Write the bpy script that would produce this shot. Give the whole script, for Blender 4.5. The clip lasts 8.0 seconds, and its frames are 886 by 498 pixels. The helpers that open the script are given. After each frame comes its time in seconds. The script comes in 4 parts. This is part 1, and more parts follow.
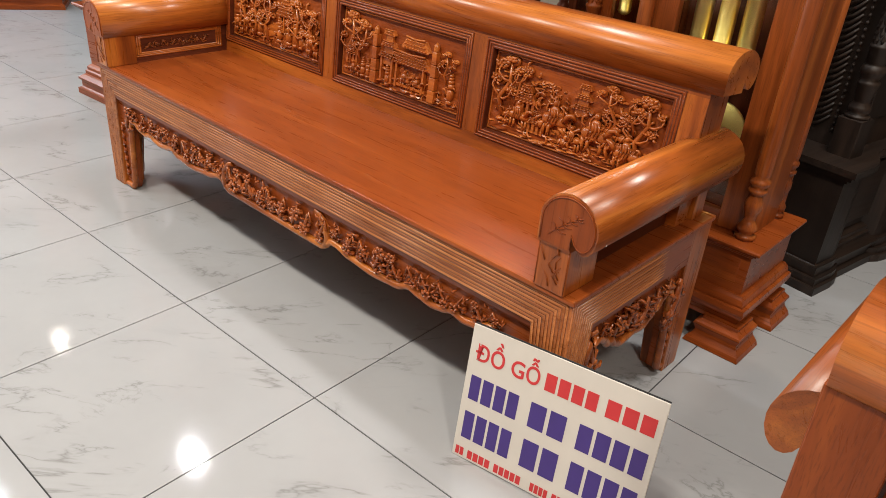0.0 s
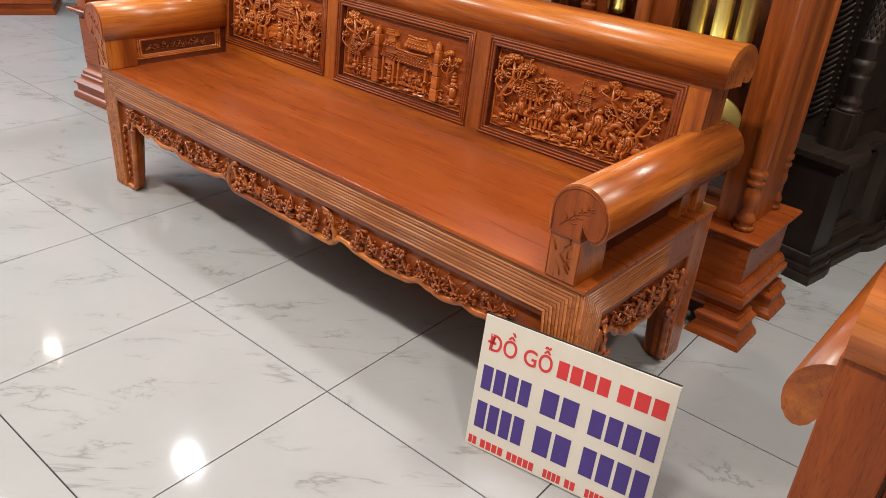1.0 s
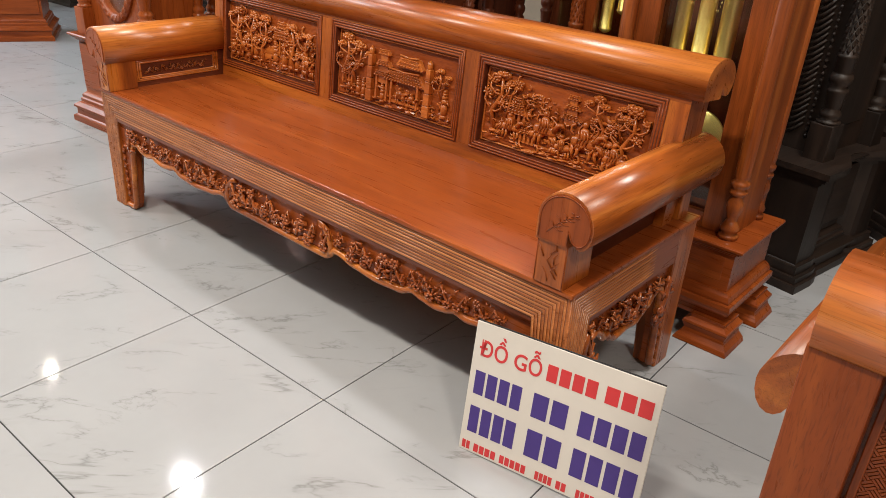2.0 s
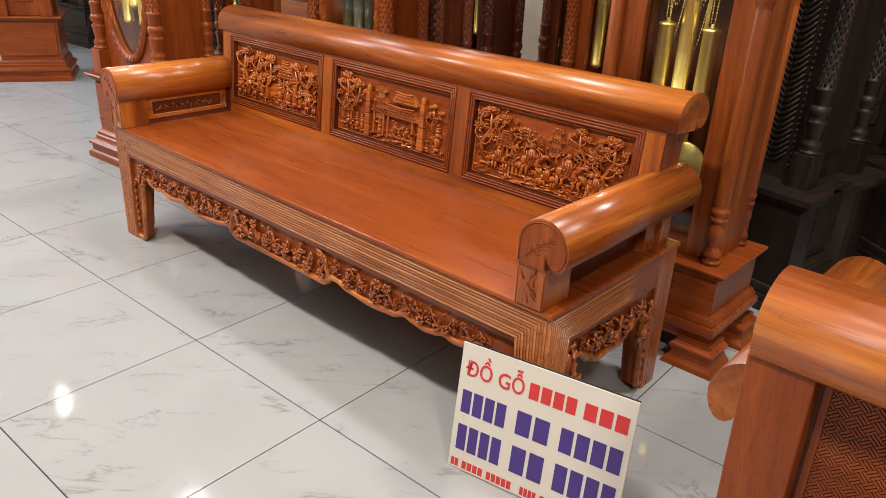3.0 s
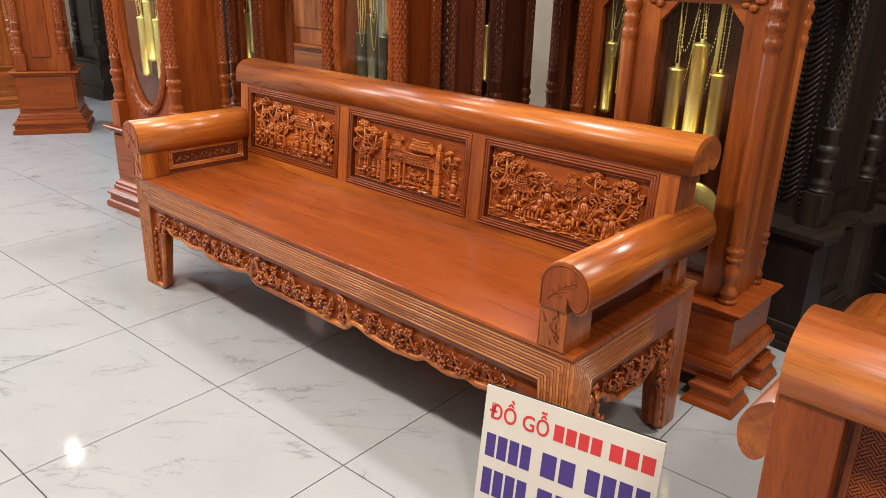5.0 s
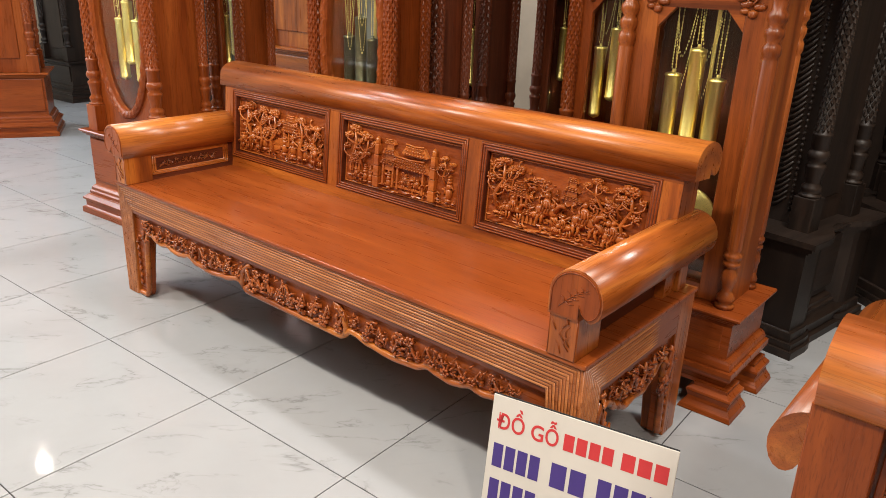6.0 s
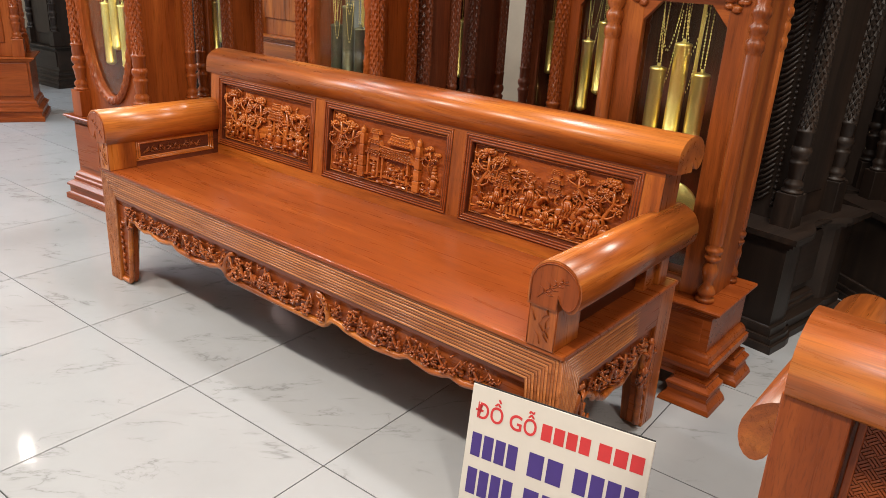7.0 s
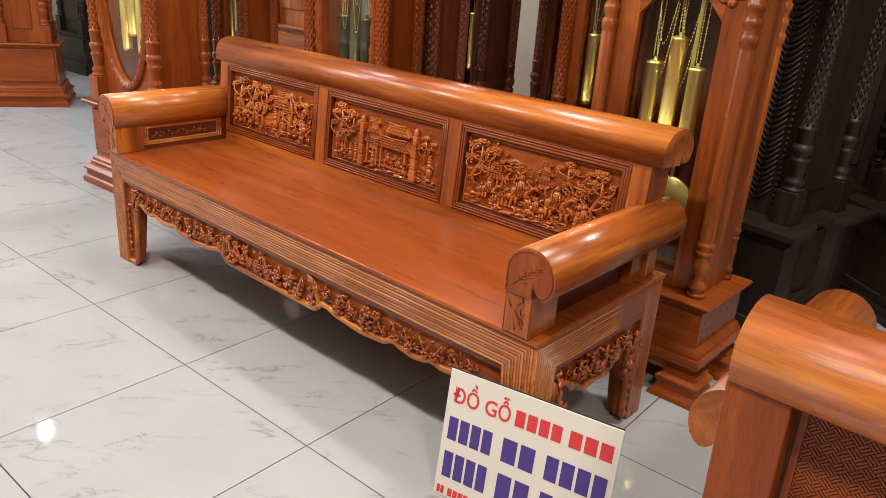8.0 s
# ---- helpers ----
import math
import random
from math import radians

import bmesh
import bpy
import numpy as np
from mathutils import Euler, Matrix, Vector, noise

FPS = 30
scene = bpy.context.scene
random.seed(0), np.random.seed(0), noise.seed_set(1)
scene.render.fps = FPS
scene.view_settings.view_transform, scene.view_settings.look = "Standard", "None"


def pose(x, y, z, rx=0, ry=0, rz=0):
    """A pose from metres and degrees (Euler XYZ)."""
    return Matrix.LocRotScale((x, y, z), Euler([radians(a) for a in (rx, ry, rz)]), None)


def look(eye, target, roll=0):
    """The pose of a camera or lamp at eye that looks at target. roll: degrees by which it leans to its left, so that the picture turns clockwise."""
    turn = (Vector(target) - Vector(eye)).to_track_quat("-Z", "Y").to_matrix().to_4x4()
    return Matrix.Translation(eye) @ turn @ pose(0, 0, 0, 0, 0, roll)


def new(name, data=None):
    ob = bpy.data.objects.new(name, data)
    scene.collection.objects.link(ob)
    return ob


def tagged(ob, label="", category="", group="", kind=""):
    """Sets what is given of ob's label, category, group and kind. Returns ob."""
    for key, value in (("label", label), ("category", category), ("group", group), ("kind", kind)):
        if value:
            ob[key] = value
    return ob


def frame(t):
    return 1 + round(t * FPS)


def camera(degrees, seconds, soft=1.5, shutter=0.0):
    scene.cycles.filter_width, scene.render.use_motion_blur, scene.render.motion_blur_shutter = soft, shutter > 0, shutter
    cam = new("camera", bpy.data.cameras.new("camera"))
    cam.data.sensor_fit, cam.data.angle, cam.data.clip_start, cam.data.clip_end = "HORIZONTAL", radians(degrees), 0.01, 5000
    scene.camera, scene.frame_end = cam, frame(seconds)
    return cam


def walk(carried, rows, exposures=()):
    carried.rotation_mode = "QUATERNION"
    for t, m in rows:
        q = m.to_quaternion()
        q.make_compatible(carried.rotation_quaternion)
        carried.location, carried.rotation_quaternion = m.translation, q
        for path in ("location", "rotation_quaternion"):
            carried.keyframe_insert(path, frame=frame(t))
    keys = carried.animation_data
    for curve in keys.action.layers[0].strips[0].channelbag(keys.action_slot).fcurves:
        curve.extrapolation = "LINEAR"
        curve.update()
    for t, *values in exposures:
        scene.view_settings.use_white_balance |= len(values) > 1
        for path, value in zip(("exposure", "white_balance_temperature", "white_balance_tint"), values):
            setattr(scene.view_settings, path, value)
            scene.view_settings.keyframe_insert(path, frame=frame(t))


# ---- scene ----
cam = camera(61.7, 8.0, soft=0.5)
PATH = [
    (0, (0.636, -1.133, 1.26), (-0.525, 0.185, 0.303), 4.6),
    (0.5, (0.629, -1.172, 1.253), (-0.517, 0.16, 0.298), 4.6),
    (1, (0.623, -1.202, 1.253), (-0.514, 0.143, 0.305), 4.3),
    (1.5, (0.633, -1.225, 1.248), (-0.504, 0.133, 0.32), 4.0),
    (3, (0.785, -1.274, 1.281), (-0.421, 0.097, 0.466), 2.9),
    (3.5, (0.811, -1.294, 1.288), (-0.425, 0.069, 0.504), 2.3),
    (4, (0.827, -1.306, 1.288), (-0.43, 0.052, 0.531), 1.8),
    (4.5, (0.821, -1.31, 1.294), (-0.441, 0.057, 0.562), 1.6),
    (5, (0.776, -1.322, 1.298), (-0.474, 0.067, 0.587), 1.7),
    (6.5, (0.672, -1.362, 1.29), (-0.493, 0.102, 0.585), 2.8),
    (7, (0.705, -1.347, 1.288), (-0.458, 0.113, 0.571), 3.4),
    (7.5, (0.759, -1.32, 1.287), (-0.424, 0.119, 0.56), 3.9),
    (8, (0.81, -1.296, 1.281), (-0.405, 0.114, 0.549), 4.1),
]
walk(cam, [(t, look(eye, target, roll)) for t, eye, target, roll in PATH], ((0.0, 0.45), (1.5, 0.45), (4.0, 0.55), (6.5, 0.66), (8.0, 0.58)))

# ---- light ----
world = bpy.data.worlds.new("world")
scene.world = world
world.use_nodes = True
world.node_tree.nodes["Background"].inputs[0].default_value = (0.9, 0.95, 1.0, 1)
world.node_tree.nodes["Background"].inputs[1].default_value = 0.1


def panel_lamp(x, y, z, sx, sy, watts, color):
    data = bpy.data.lights.new("ceiling_lamp", "AREA")
    data.shape, data.size, data.size_y, data.energy, data.color = "RECTANGLE", sx, sy, watts, color
    lamp = new("ceiling_lamp", data)
    lamp.matrix_world = pose(x, y, z)
    return lamp


COOL, NEUTRAL, WARM = (0.8, 0.91, 1.0), (0.98, 0.98, 0.99), (1.0, 0.91, 0.79)
# the rear row over the clocks, cool
panel_lamp(-5.7, 0.735, 3.1, 0.06, 0.06, 3, WARM)
panel_lamp(-3.56, 0.86, 3.1, 0.16, 0.07, 20, NEUTRAL)
panel_lamp(-1.55, 0.87, 3.1, 0.3, 0.2, 9, COOL)
panel_lamp(0.6, 0.87, 3.1, 0.4, 0.3, 36, (1.0, 0.95, 0.88))
# the front row over the aisle, warm
panel_lamp(-3.3, -1.35, 3.1, 0.4, 0.2, 38, WARM)
panel_lamp(-1.6, -1.35, 3.1, 0.4, 0.2, 42, WARM)
panel_lamp(0.1, -1.35, 3.1, 0.4, 0.2, 40, WARM)
panel_lamp(1.8, -1.35, 3.1, 0.4, 0.2, 40, WARM)
# unseen fill lamps, added to brighten the left, the rear and the room at large
panel_lamp(-4.1, -3.3, 3.1, 1.0, 1.0, 24, NEUTRAL)
panel_lamp(-4.9, -0.4, 3.05, 2.4, 0.1, 26, COOL)
panel_lamp(-2.2, 2.5, 3.1, 0.5, 0.5, 28, NEUTRAL)
panel_lamp(-7.2, -1.5, 3.1, 1.4, 1.4, 150, COOL)


# ---- materials ----
def nodes_of(name):
    m = bpy.data.materials.new(name)
    m.use_nodes = True
    t = m.node_tree
    return m, t, t.nodes["Principled BSDF"], t.nodes, t.links


def mix_color(t, fac, a, b, kind="MIX"):
    n = t.nodes.new("ShaderNodeMix")
    n.data_type, n.blend_type = "RGBA", kind
    for sock, v in ((n.inputs[0], fac), (n.inputs[6], a), (n.inputs[7], b)):
        if hasattr(v, "is_linked"):
            t.links.new(v, sock)
        else:
            sock.default_value = v
    return n.outputs[2]


def ramp(t, src, stops):
    n = t.nodes.new("ShaderNodeValToRGB")
    while len(n.color_ramp.elements) < len(stops):
        n.color_ramp.elements.new(0.5)
    for e, (p, c) in zip(n.color_ramp.elements, stops):
        e.position, e.color = p, (c if len(c) == 4 else (*c, 1))
    t.links.new(src, n.inputs[0])
    return n.outputs[0]


def noise_tex(t, vec, scale, detail=4, rough=0.55, distortion=0.0):
    n = t.nodes.new("ShaderNodeTexNoise")
    n.inputs["Scale"].default_value = scale
    n.inputs["Detail"].default_value = detail
    n.inputs["Roughness"].default_value = rough
    n.inputs["Distortion"].default_value = distortion
    t.links.new(vec, n.inputs["Vector"])
    return n.outputs["Fac"]


def mapped(t, src, scale=(1, 1, 1), loc=(0, 0, 0)):
    n = t.nodes.new("ShaderNodeMapping")
    n.inputs["Scale"].default_value = scale
    n.inputs["Location"].default_value = loc
    t.links.new(src, n.inputs["Vector"])
    return n.outputs[0]


def bump(t, bsdf, height, strength=0.2, distance=0.002):
    n = t.nodes.new("ShaderNodeBump")
    n.inputs["Strength"].default_value = strength
    n.inputs["Distance"].default_value = distance
    t.links.new(height, n.inputs["Height"])
    t.links.new(n.outputs[0], bsdf.inputs["Normal"])


def wood(name, axis, dark, mid, light, rough=0.3, coat=0.35, seed=0.0, grain=0.65):
    """Lacquered hardwood with its grain along one axis of the thing."""
    m, t, b, N, L = nodes_of(name)
    tc = N.new("ShaderNodeTexCoord")
    info = N.new("ShaderNodeObjectInfo")
    shift = N.new("ShaderNodeVectorMath")
    shift.operation = "MULTIPLY_ADD"
    L.new(info.outputs["Random"], shift.inputs[0])
    shift.inputs[1].default_value = (3.1, 4.7, 2.3)
    L.new(tc.outputs["Object"], shift.inputs[2])
    sc = [1.0, 1.0, 1.0]
    sc["xyz".index(axis)] = 0.09
    v = mapped(t, shift.outputs[0], sc, (seed, seed, seed))
    broad = noise_tex(t, v, 7, 4, 0.55, 1.4)
    sc3 = [1.0, 1.0, 1.0]
    sc3["xyz".index(axis)] = 0.06
    fine = noise_tex(t, mapped(t, shift.outputs[0], sc3), 60, 5, 0.6, 0.8)
    sc2 = [1.0, 1.0, 1.0]
    sc2["xyz".index(axis)] = 0.035
    pores = noise_tex(t, mapped(t, shift.outputs[0], sc2), 380, 2, 0.5)
    base = ramp(t, broad, [(0.5 - 0.13 / grain, dark), (0.5, mid), (0.5 + 0.13 / grain, light)])
    tint = ramp(t, fine, [(0.34, (0.6, 0.55, 0.5)), (0.6, (1.08, 1.06, 1.04))])
    c = mix_color(t, grain, base, tint, "MULTIPLY")
    pore = ramp(t, pores, [(0.34, (0.55, 0.5, 0.48)), (0.46, (1, 1, 1))])
    c = mix_color(t, 0.55, c, pore, "MULTIPLY")
    knots = ramp(t, noise_tex(t, mapped(t, shift.outputs[0], sc, (9, 4, 2)), 14, 1, 0.4, 0.4), [(0.72, (1, 1, 1)), (0.8, (0.6, 0.5, 0.45))])
    c = mix_color(t, 0.7, c, knots, "MULTIPLY")
    L.new(c, b.inputs["Base Color"])
    r = N.new("ShaderNodeMapRange")
    r.inputs[3].default_value, r.inputs[4].default_value = rough * 0.8, rough * 1.35
    L.new(fine, r.inputs[0])
    L.new(r.outputs[0], b.inputs["Roughness"])
    b.inputs["Specular IOR Level"].default_value = 0.4
    b.inputs["Coat Weight"].default_value = coat * 0.6
    b.inputs["Coat Roughness"].default_value = 0.26
    bump(t, b, pores, 0.12, 0.0006)
    return m


ORANGE = ((0.15, 0.032, 0.006), (0.35, 0.089, 0.0125), (0.58, 0.195, 0.03))
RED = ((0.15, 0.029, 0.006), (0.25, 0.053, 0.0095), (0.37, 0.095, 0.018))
AMBER = ((0.11, 0.024, 0.005), (0.25, 0.058, 0.01), (0.4, 0.115, 0.02))
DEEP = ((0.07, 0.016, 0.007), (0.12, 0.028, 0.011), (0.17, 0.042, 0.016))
BROWN_WOOD = ((0.1, 0.024, 0.01), (0.18, 0.043, 0.016), (0.26, 0.07, 0.026))
BLACK = ((0.008, 0.0045, 0.003), (0.017, 0.0095, 0.006), (0.03, 0.017, 0.011))
WOOD = {}
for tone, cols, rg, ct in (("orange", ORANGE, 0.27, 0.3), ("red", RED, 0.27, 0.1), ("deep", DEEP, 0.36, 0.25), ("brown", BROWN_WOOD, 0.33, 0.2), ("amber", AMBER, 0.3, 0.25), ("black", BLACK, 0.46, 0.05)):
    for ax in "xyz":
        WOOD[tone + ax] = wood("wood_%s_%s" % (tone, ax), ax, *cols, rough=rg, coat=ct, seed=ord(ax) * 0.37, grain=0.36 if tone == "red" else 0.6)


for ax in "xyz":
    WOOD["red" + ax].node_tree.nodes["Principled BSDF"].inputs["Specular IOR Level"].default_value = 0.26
# Reeds in lighter tan: their sheen is put into the wood colour.
SHEEN_TAN = ((0.24, 0.07, 0.02), (0.40, 0.135, 0.04), (0.54, 0.21, 0.07))
for ax in "xy":
    WOOD["tan" + ax] = wood("wood_sheen_tan_" + ax, ax, *SHEEN_TAN, rough=0.27, coat=0.3, seed=ord(ax) * 0.71)
# Carved woods are lightened: lit tips and floor sheen put into the colour.
WOOD["carvedx"] = wood("wood_carved", "x", (0.26, 0.055, 0.01), (0.42, 0.11, 0.018), (0.58, 0.18, 0.032), rough=0.27, coat=0.35, seed=3.0)
WOOD["carvedr"] = wood("wood_carved_red", "x", (0.2, 0.042, 0.01), (0.32, 0.075, 0.016), (0.43, 0.12, 0.027), rough=0.24, coat=0.4, seed=5.0)


def plain(name, color, rough=0.5, metal=0.0, var=0.15, scale=30.0, coat=0.0):
    m, t, b, N, L = nodes_of(name)
    tc = N.new("ShaderNodeTexCoord")
    n = noise_tex(t, tc.outputs["Object"], scale, 4, 0.6)
    lo = tuple(c * (1 - var) for c in color)
    hi = tuple(min(1, c * (1 + var)) for c in color)
    L.new(ramp(t, n, [(0.3, lo), (0.7, hi)]), b.inputs["Base Color"])
    r = N.new("ShaderNodeMapRange")
    r.inputs[3].default_value, r.inputs[4].default_value = rough * 0.8, rough * 1.25
    L.new(n, r.inputs[0])
    L.new(r.outputs[0], b.inputs["Roughness"])
    b.inputs["Metallic"].default_value = metal
    b.inputs["Coat Weight"].default_value = coat
    return m


def tile_material():
    m, t, b, N, L = nodes_of("marble_tile")
    tc = N.new("ShaderNodeTexCoord")
    info = N.new("ShaderNodeObjectInfo")
    shift = N.new("ShaderNodeVectorMath")
    shift.operation = "MULTIPLY_ADD"
    L.new(info.outputs["Random"], shift.inputs[0])
    shift.inputs[1].default_value = (37.0, 53.0, 11.0)
    L.new(tc.outputs["Object"], shift.inputs[2])
    turn = N.new("ShaderNodeMapping")
    turn.inputs["Rotation"].default_value = (0, 0, radians(-38))
    L.new(shift.outputs[0], turn.inputs["Vector"])
    layers = []
    for scale, stretch, wide, lo, hi, off in ((1.5, 2.6, 0.013, 0.5, 0.6, 0.0), (2.5, 2.0, 0.01, 0.54, 0.64, 7.0)):
        v = mapped(t, turn.outputs[0], (1.0, stretch, 1.0), (off, off, off))
        sub = N.new("ShaderNodeMath")
        sub.operation = "SUBTRACT"
        sub.inputs[1].default_value = 0.5
        L.new(noise_tex(t, v, scale, 6, 0.58, 0.5), sub.inputs[0])
        ab = N.new("ShaderNodeMath")
        ab.operation = "ABSOLUTE"
        L.new(sub.outputs[0], ab.inputs[0])
        vein = ramp(t, ab.outputs[0], [(0.0, (1, 1, 1)), (wide * 0.35, (0.55, 0.55, 0.55)), (wide, (0.12, 0.12, 0.12)), (wide * 4, (0, 0, 0))])
        where = ramp(t, noise_tex(t, mapped(t, turn.outputs[0], (1, 1.6, 1), (off, 3, 1)), 4.0, 4, 0.6), [(lo, (0, 0, 0)), (hi, (1, 1, 1))])
        layers.append(mix_color(t, 1.0, vein, where, "MULTIPLY"))
    mask = mix_color(t, 1.0, layers[0], layers[1], "ADD")
    cloud = ramp(t, noise_tex(t, shift.outputs[0], 3.0, 4, 0.6), [(0.3, (0.318, 0.325, 0.334)), (0.7, (0.348, 0.355, 0.364))])
    c = mix_color(t, mix_color(t, 1.0, mask, (0.62, 0.62, 0.62, 1), "MULTIPLY"), cloud, (0.15, 0.152, 0.15, 1))
    L.new(c, b.inputs["Base Color"])
    b.inputs["Roughness"].default_value = 0.07
    b.inputs["Specular IOR Level"].default_value = 0.45
    return m


TILE = tile_material()
GROUT = plain("grout", (0.03, 0.03, 0.033), 0.85)
PLASTER = plain("plaster", (0.5, 0.42, 0.32), 0.85, var=0.06, scale=6)
BROWN = plain("brown_paint", (0.3, 0.21, 0.15), 0.8, var=0.1, scale=6)
CEILING = plain("ceiling_paint", (0.74, 0.73, 0.71), 0.9, var=0.04, scale=5)
BRASS = plain("brass", (1.0, 0.8, 0.28), 0.32, 1.0, 0.01, 20)
BRONZE = plain("bronze", (0.16, 0.15, 0.09), 0.32, 0.9, 0.12, 40)
GREYBOARD = plain("grey_board", (0.2, 0.215, 0.21), 0.5, var=0.08, scale=5)
BOARD = plain("board", (0.62, 0.59, 0.54), 0.4, var=0.03, scale=12)
REDINK = plain("red_ink", (0.55, 0.035, 0.04), 0.45, var=0.06)
BLUEINK = plain("blue_ink", (0.055, 0.03, 0.2), 0.45, var=0.06)


def glass_material():
    m, t, b, N, L = nodes_of("glass")
    b.inputs["Base Color"].default_value = (0.9, 0.95, 0.93, 1)
    b.inputs["Roughness"].default_value = 0.02
    b.inputs["Transmission Weight"].default_value = 1.0
    b.inputs["IOR"].default_value = 1.3
    return m


GLASS = glass_material()


# ---- building helpers ----
def part(name, bm, material, parent, label=""):
    """Links a bmesh as one mesh object under a thing or a part."""
    me = bpy.data.meshes.new(name)
    bm.normal_update()
    bm.to_mesh(me)
    bm.free()
    me.materials.append(material)
    ob = new(name, me)
    ob.parent = parent
    if label:
        ob["label"] = label
    return ob


def thing(name, label, category, group="", kind=""):
    return tagged(new(name), label, category, group, kind)


def smooth(bm, flag=True):
    for f in bm.faces:
        f.smooth = flag
    return bm


def box(bm, x0, x1, y0, y1, z0, z1, bevel=0.0, m=None):
    r = bmesh.ops.create_cube(bm, size=1.0)
    vs = r["verts"]
    for v in vs:
        v.co = Vector(((x0 + x1) / 2 + v.co.x * (x1 - x0), (y0 + y1) / 2 + v.co.y * (y1 - y0), (z0 + z1) / 2 + v.co.z * (z1 - z0)))
    if bevel:
        es = list({e for v in vs for e in v.link_edges})
        out = bmesh.ops.bevel(bm, geom=es, offset=bevel, segments=2, profile=0.5, affect="EDGES")
        vs = list({v for f in out["faces"] for v in f.verts} | {v for v in vs if v.is_valid})
    if m is not None:
        bmesh.ops.transform(bm, matrix=m, verts=[v for v in vs if v.is_valid])
    return bm


def prism(bm, pts, axis, a, b, flat=True):
    """A closed outline swept along one axis. pts are (u, w): for 'x' y,z; for 'y' x,z; for 'z' x,y."""
    def at(u, w, s):
        return {"x": (s, u, w), "y": (u, s, w), "z": (u, w, s)}[axis]
    lo = [bm.verts.new(at(u, w, a)) for u, w in pts]
    hi = [bm.verts.new(at(u, w, b)) for u, w in pts]
    n = len(pts)
    fs = [bm.faces.new((lo[i], lo[(i + 1) % n], hi[(i + 1) % n], hi[i])) for i in range(n)]
    fs += [bm.faces.new(lo[::-1]), bm.faces.new(hi)]
    if not flat:
        for f in fs[:n]:
            f.smooth = True
    bmesh.ops.recalc_face_normals(bm, faces=fs)
    return bm


def lathe(bm, prof, cx=0.0, cy=0.0, n=20):
    """A turned form from (radius, height) pairs."""
    rings = [[bm.verts.new((cx + r * math.cos(2 * math.pi * k / n), cy + r * math.sin(2 * math.pi * k / n), z)) for k in range(n)] for r, z in prof]
    for a, b in zip(rings, rings[1:]):
        for k in range(n):
            bm.faces.new((a[k], a[(k + 1) % n], b[(k + 1) % n], b[k])).smooth = True
    bm.faces.new(rings[0][::-1])
    bm.faces.new(rings[-1])
    return bm


def tube(bm, pts, r, n=6, r_end=None):
    """A bent round rod through points, tapering to r_end."""
    pts = [Vector(p) for p in pts]
    rings = []
    for i, p in enumerate(pts):
        d = (pts[min(i + 1, len(pts) - 1)] - pts[max(i - 1, 0)]).normalized()
        s = d.cross(Vector((0.31, 0.9, 0.17))).normalized()
        u = d.cross(s)
        rr = r if r_end is None else r + (r_end - r) * i / max(1, len(pts) - 1)
        rings.append([bm.verts.new(p + (s * math.cos(2 * math.pi * k / n) + u * math.sin(2 * math.pi * k / n)) * rr) for k in range(n)])
    for a, b in zip(rings, rings[1:]):
        for k in range(n):
            bm.faces.new((a[k], a[(k + 1) % n], b[(k + 1) % n], b[k])).smooth = True
    bm.faces.new(rings[0][::-1])
    bm.faces.new(rings[-1])
    return bm


def blob(bm, c, r, sub=1, soft=True):
    """A lump with radii r at c, rounded or chiselled."""
    out = bmesh.ops.create_icosphere(bm, subdivisions=sub, radius=1.0)
    for v in out["verts"]:
        v.co = Vector((c[0] + v.co.x * r[0], c[1] + v.co.y * r[1], c[2] + v.co.z * r[2]))
        for f in v.link_faces:
            f.smooth = soft
    return bm


# ---- room ----
TURN = 2.15
floor = thing("floor", "white polished marble-look tile floor with dark joints", "floor", kind="structure")
floor.matrix_world = pose(-0.556, -0.228, 0, 0, 0, TURN)


def structure_box(name, label, x0, x1, y0, y1, z0, z1, mat):
    bm = box(bmesh.new(), x0, x1, y0, y1, z0, z1)
    ob = part(name, bm, mat, None)
    return tagged(ob, label, name.split("_")[0], kind="structure")


X0, X1, Y0, Y1, ZC = -8.75, 2.8, -4.2, 4.2, 3.2
structure_box("wall_north", "plain beige plastered showroom wall", X0, X1, Y1, Y1 + 0.15, 0, ZC, PLASTER)
# Unseen closing walls; their brown keeps reflections in the clock glass dark.
structure_box("wall_south", "plain brown unseen closing wall", X0, X1, Y0 - 0.15, Y0, 0, ZC, BROWN)
structure_box("wall_east", "plain brown unseen closing wall", X1, X1 + 0.15, Y0 - 0.15, Y1 + 0.15, 0, ZC, BROWN)
structure_box("wall_west", "plain beige plastered showroom wall", X0 - 0.15, X0, Y0 - 0.15, Y1 + 0.15, 0, ZC, PLASTER)
structure_box("ceiling", "plain off-white showroom ceiling", X0 - 0.15, X1 + 0.15, Y0 - 0.15, Y1 + 0.15, ZC, ZC + 0.1, CEILING)
part("grout_bed", box(bmesh.new(), X0 - 0.2, X1 + 0.9, Y0 - 0.2, Y1 + 0.6, -0.12, -0.003), GROUT, floor)


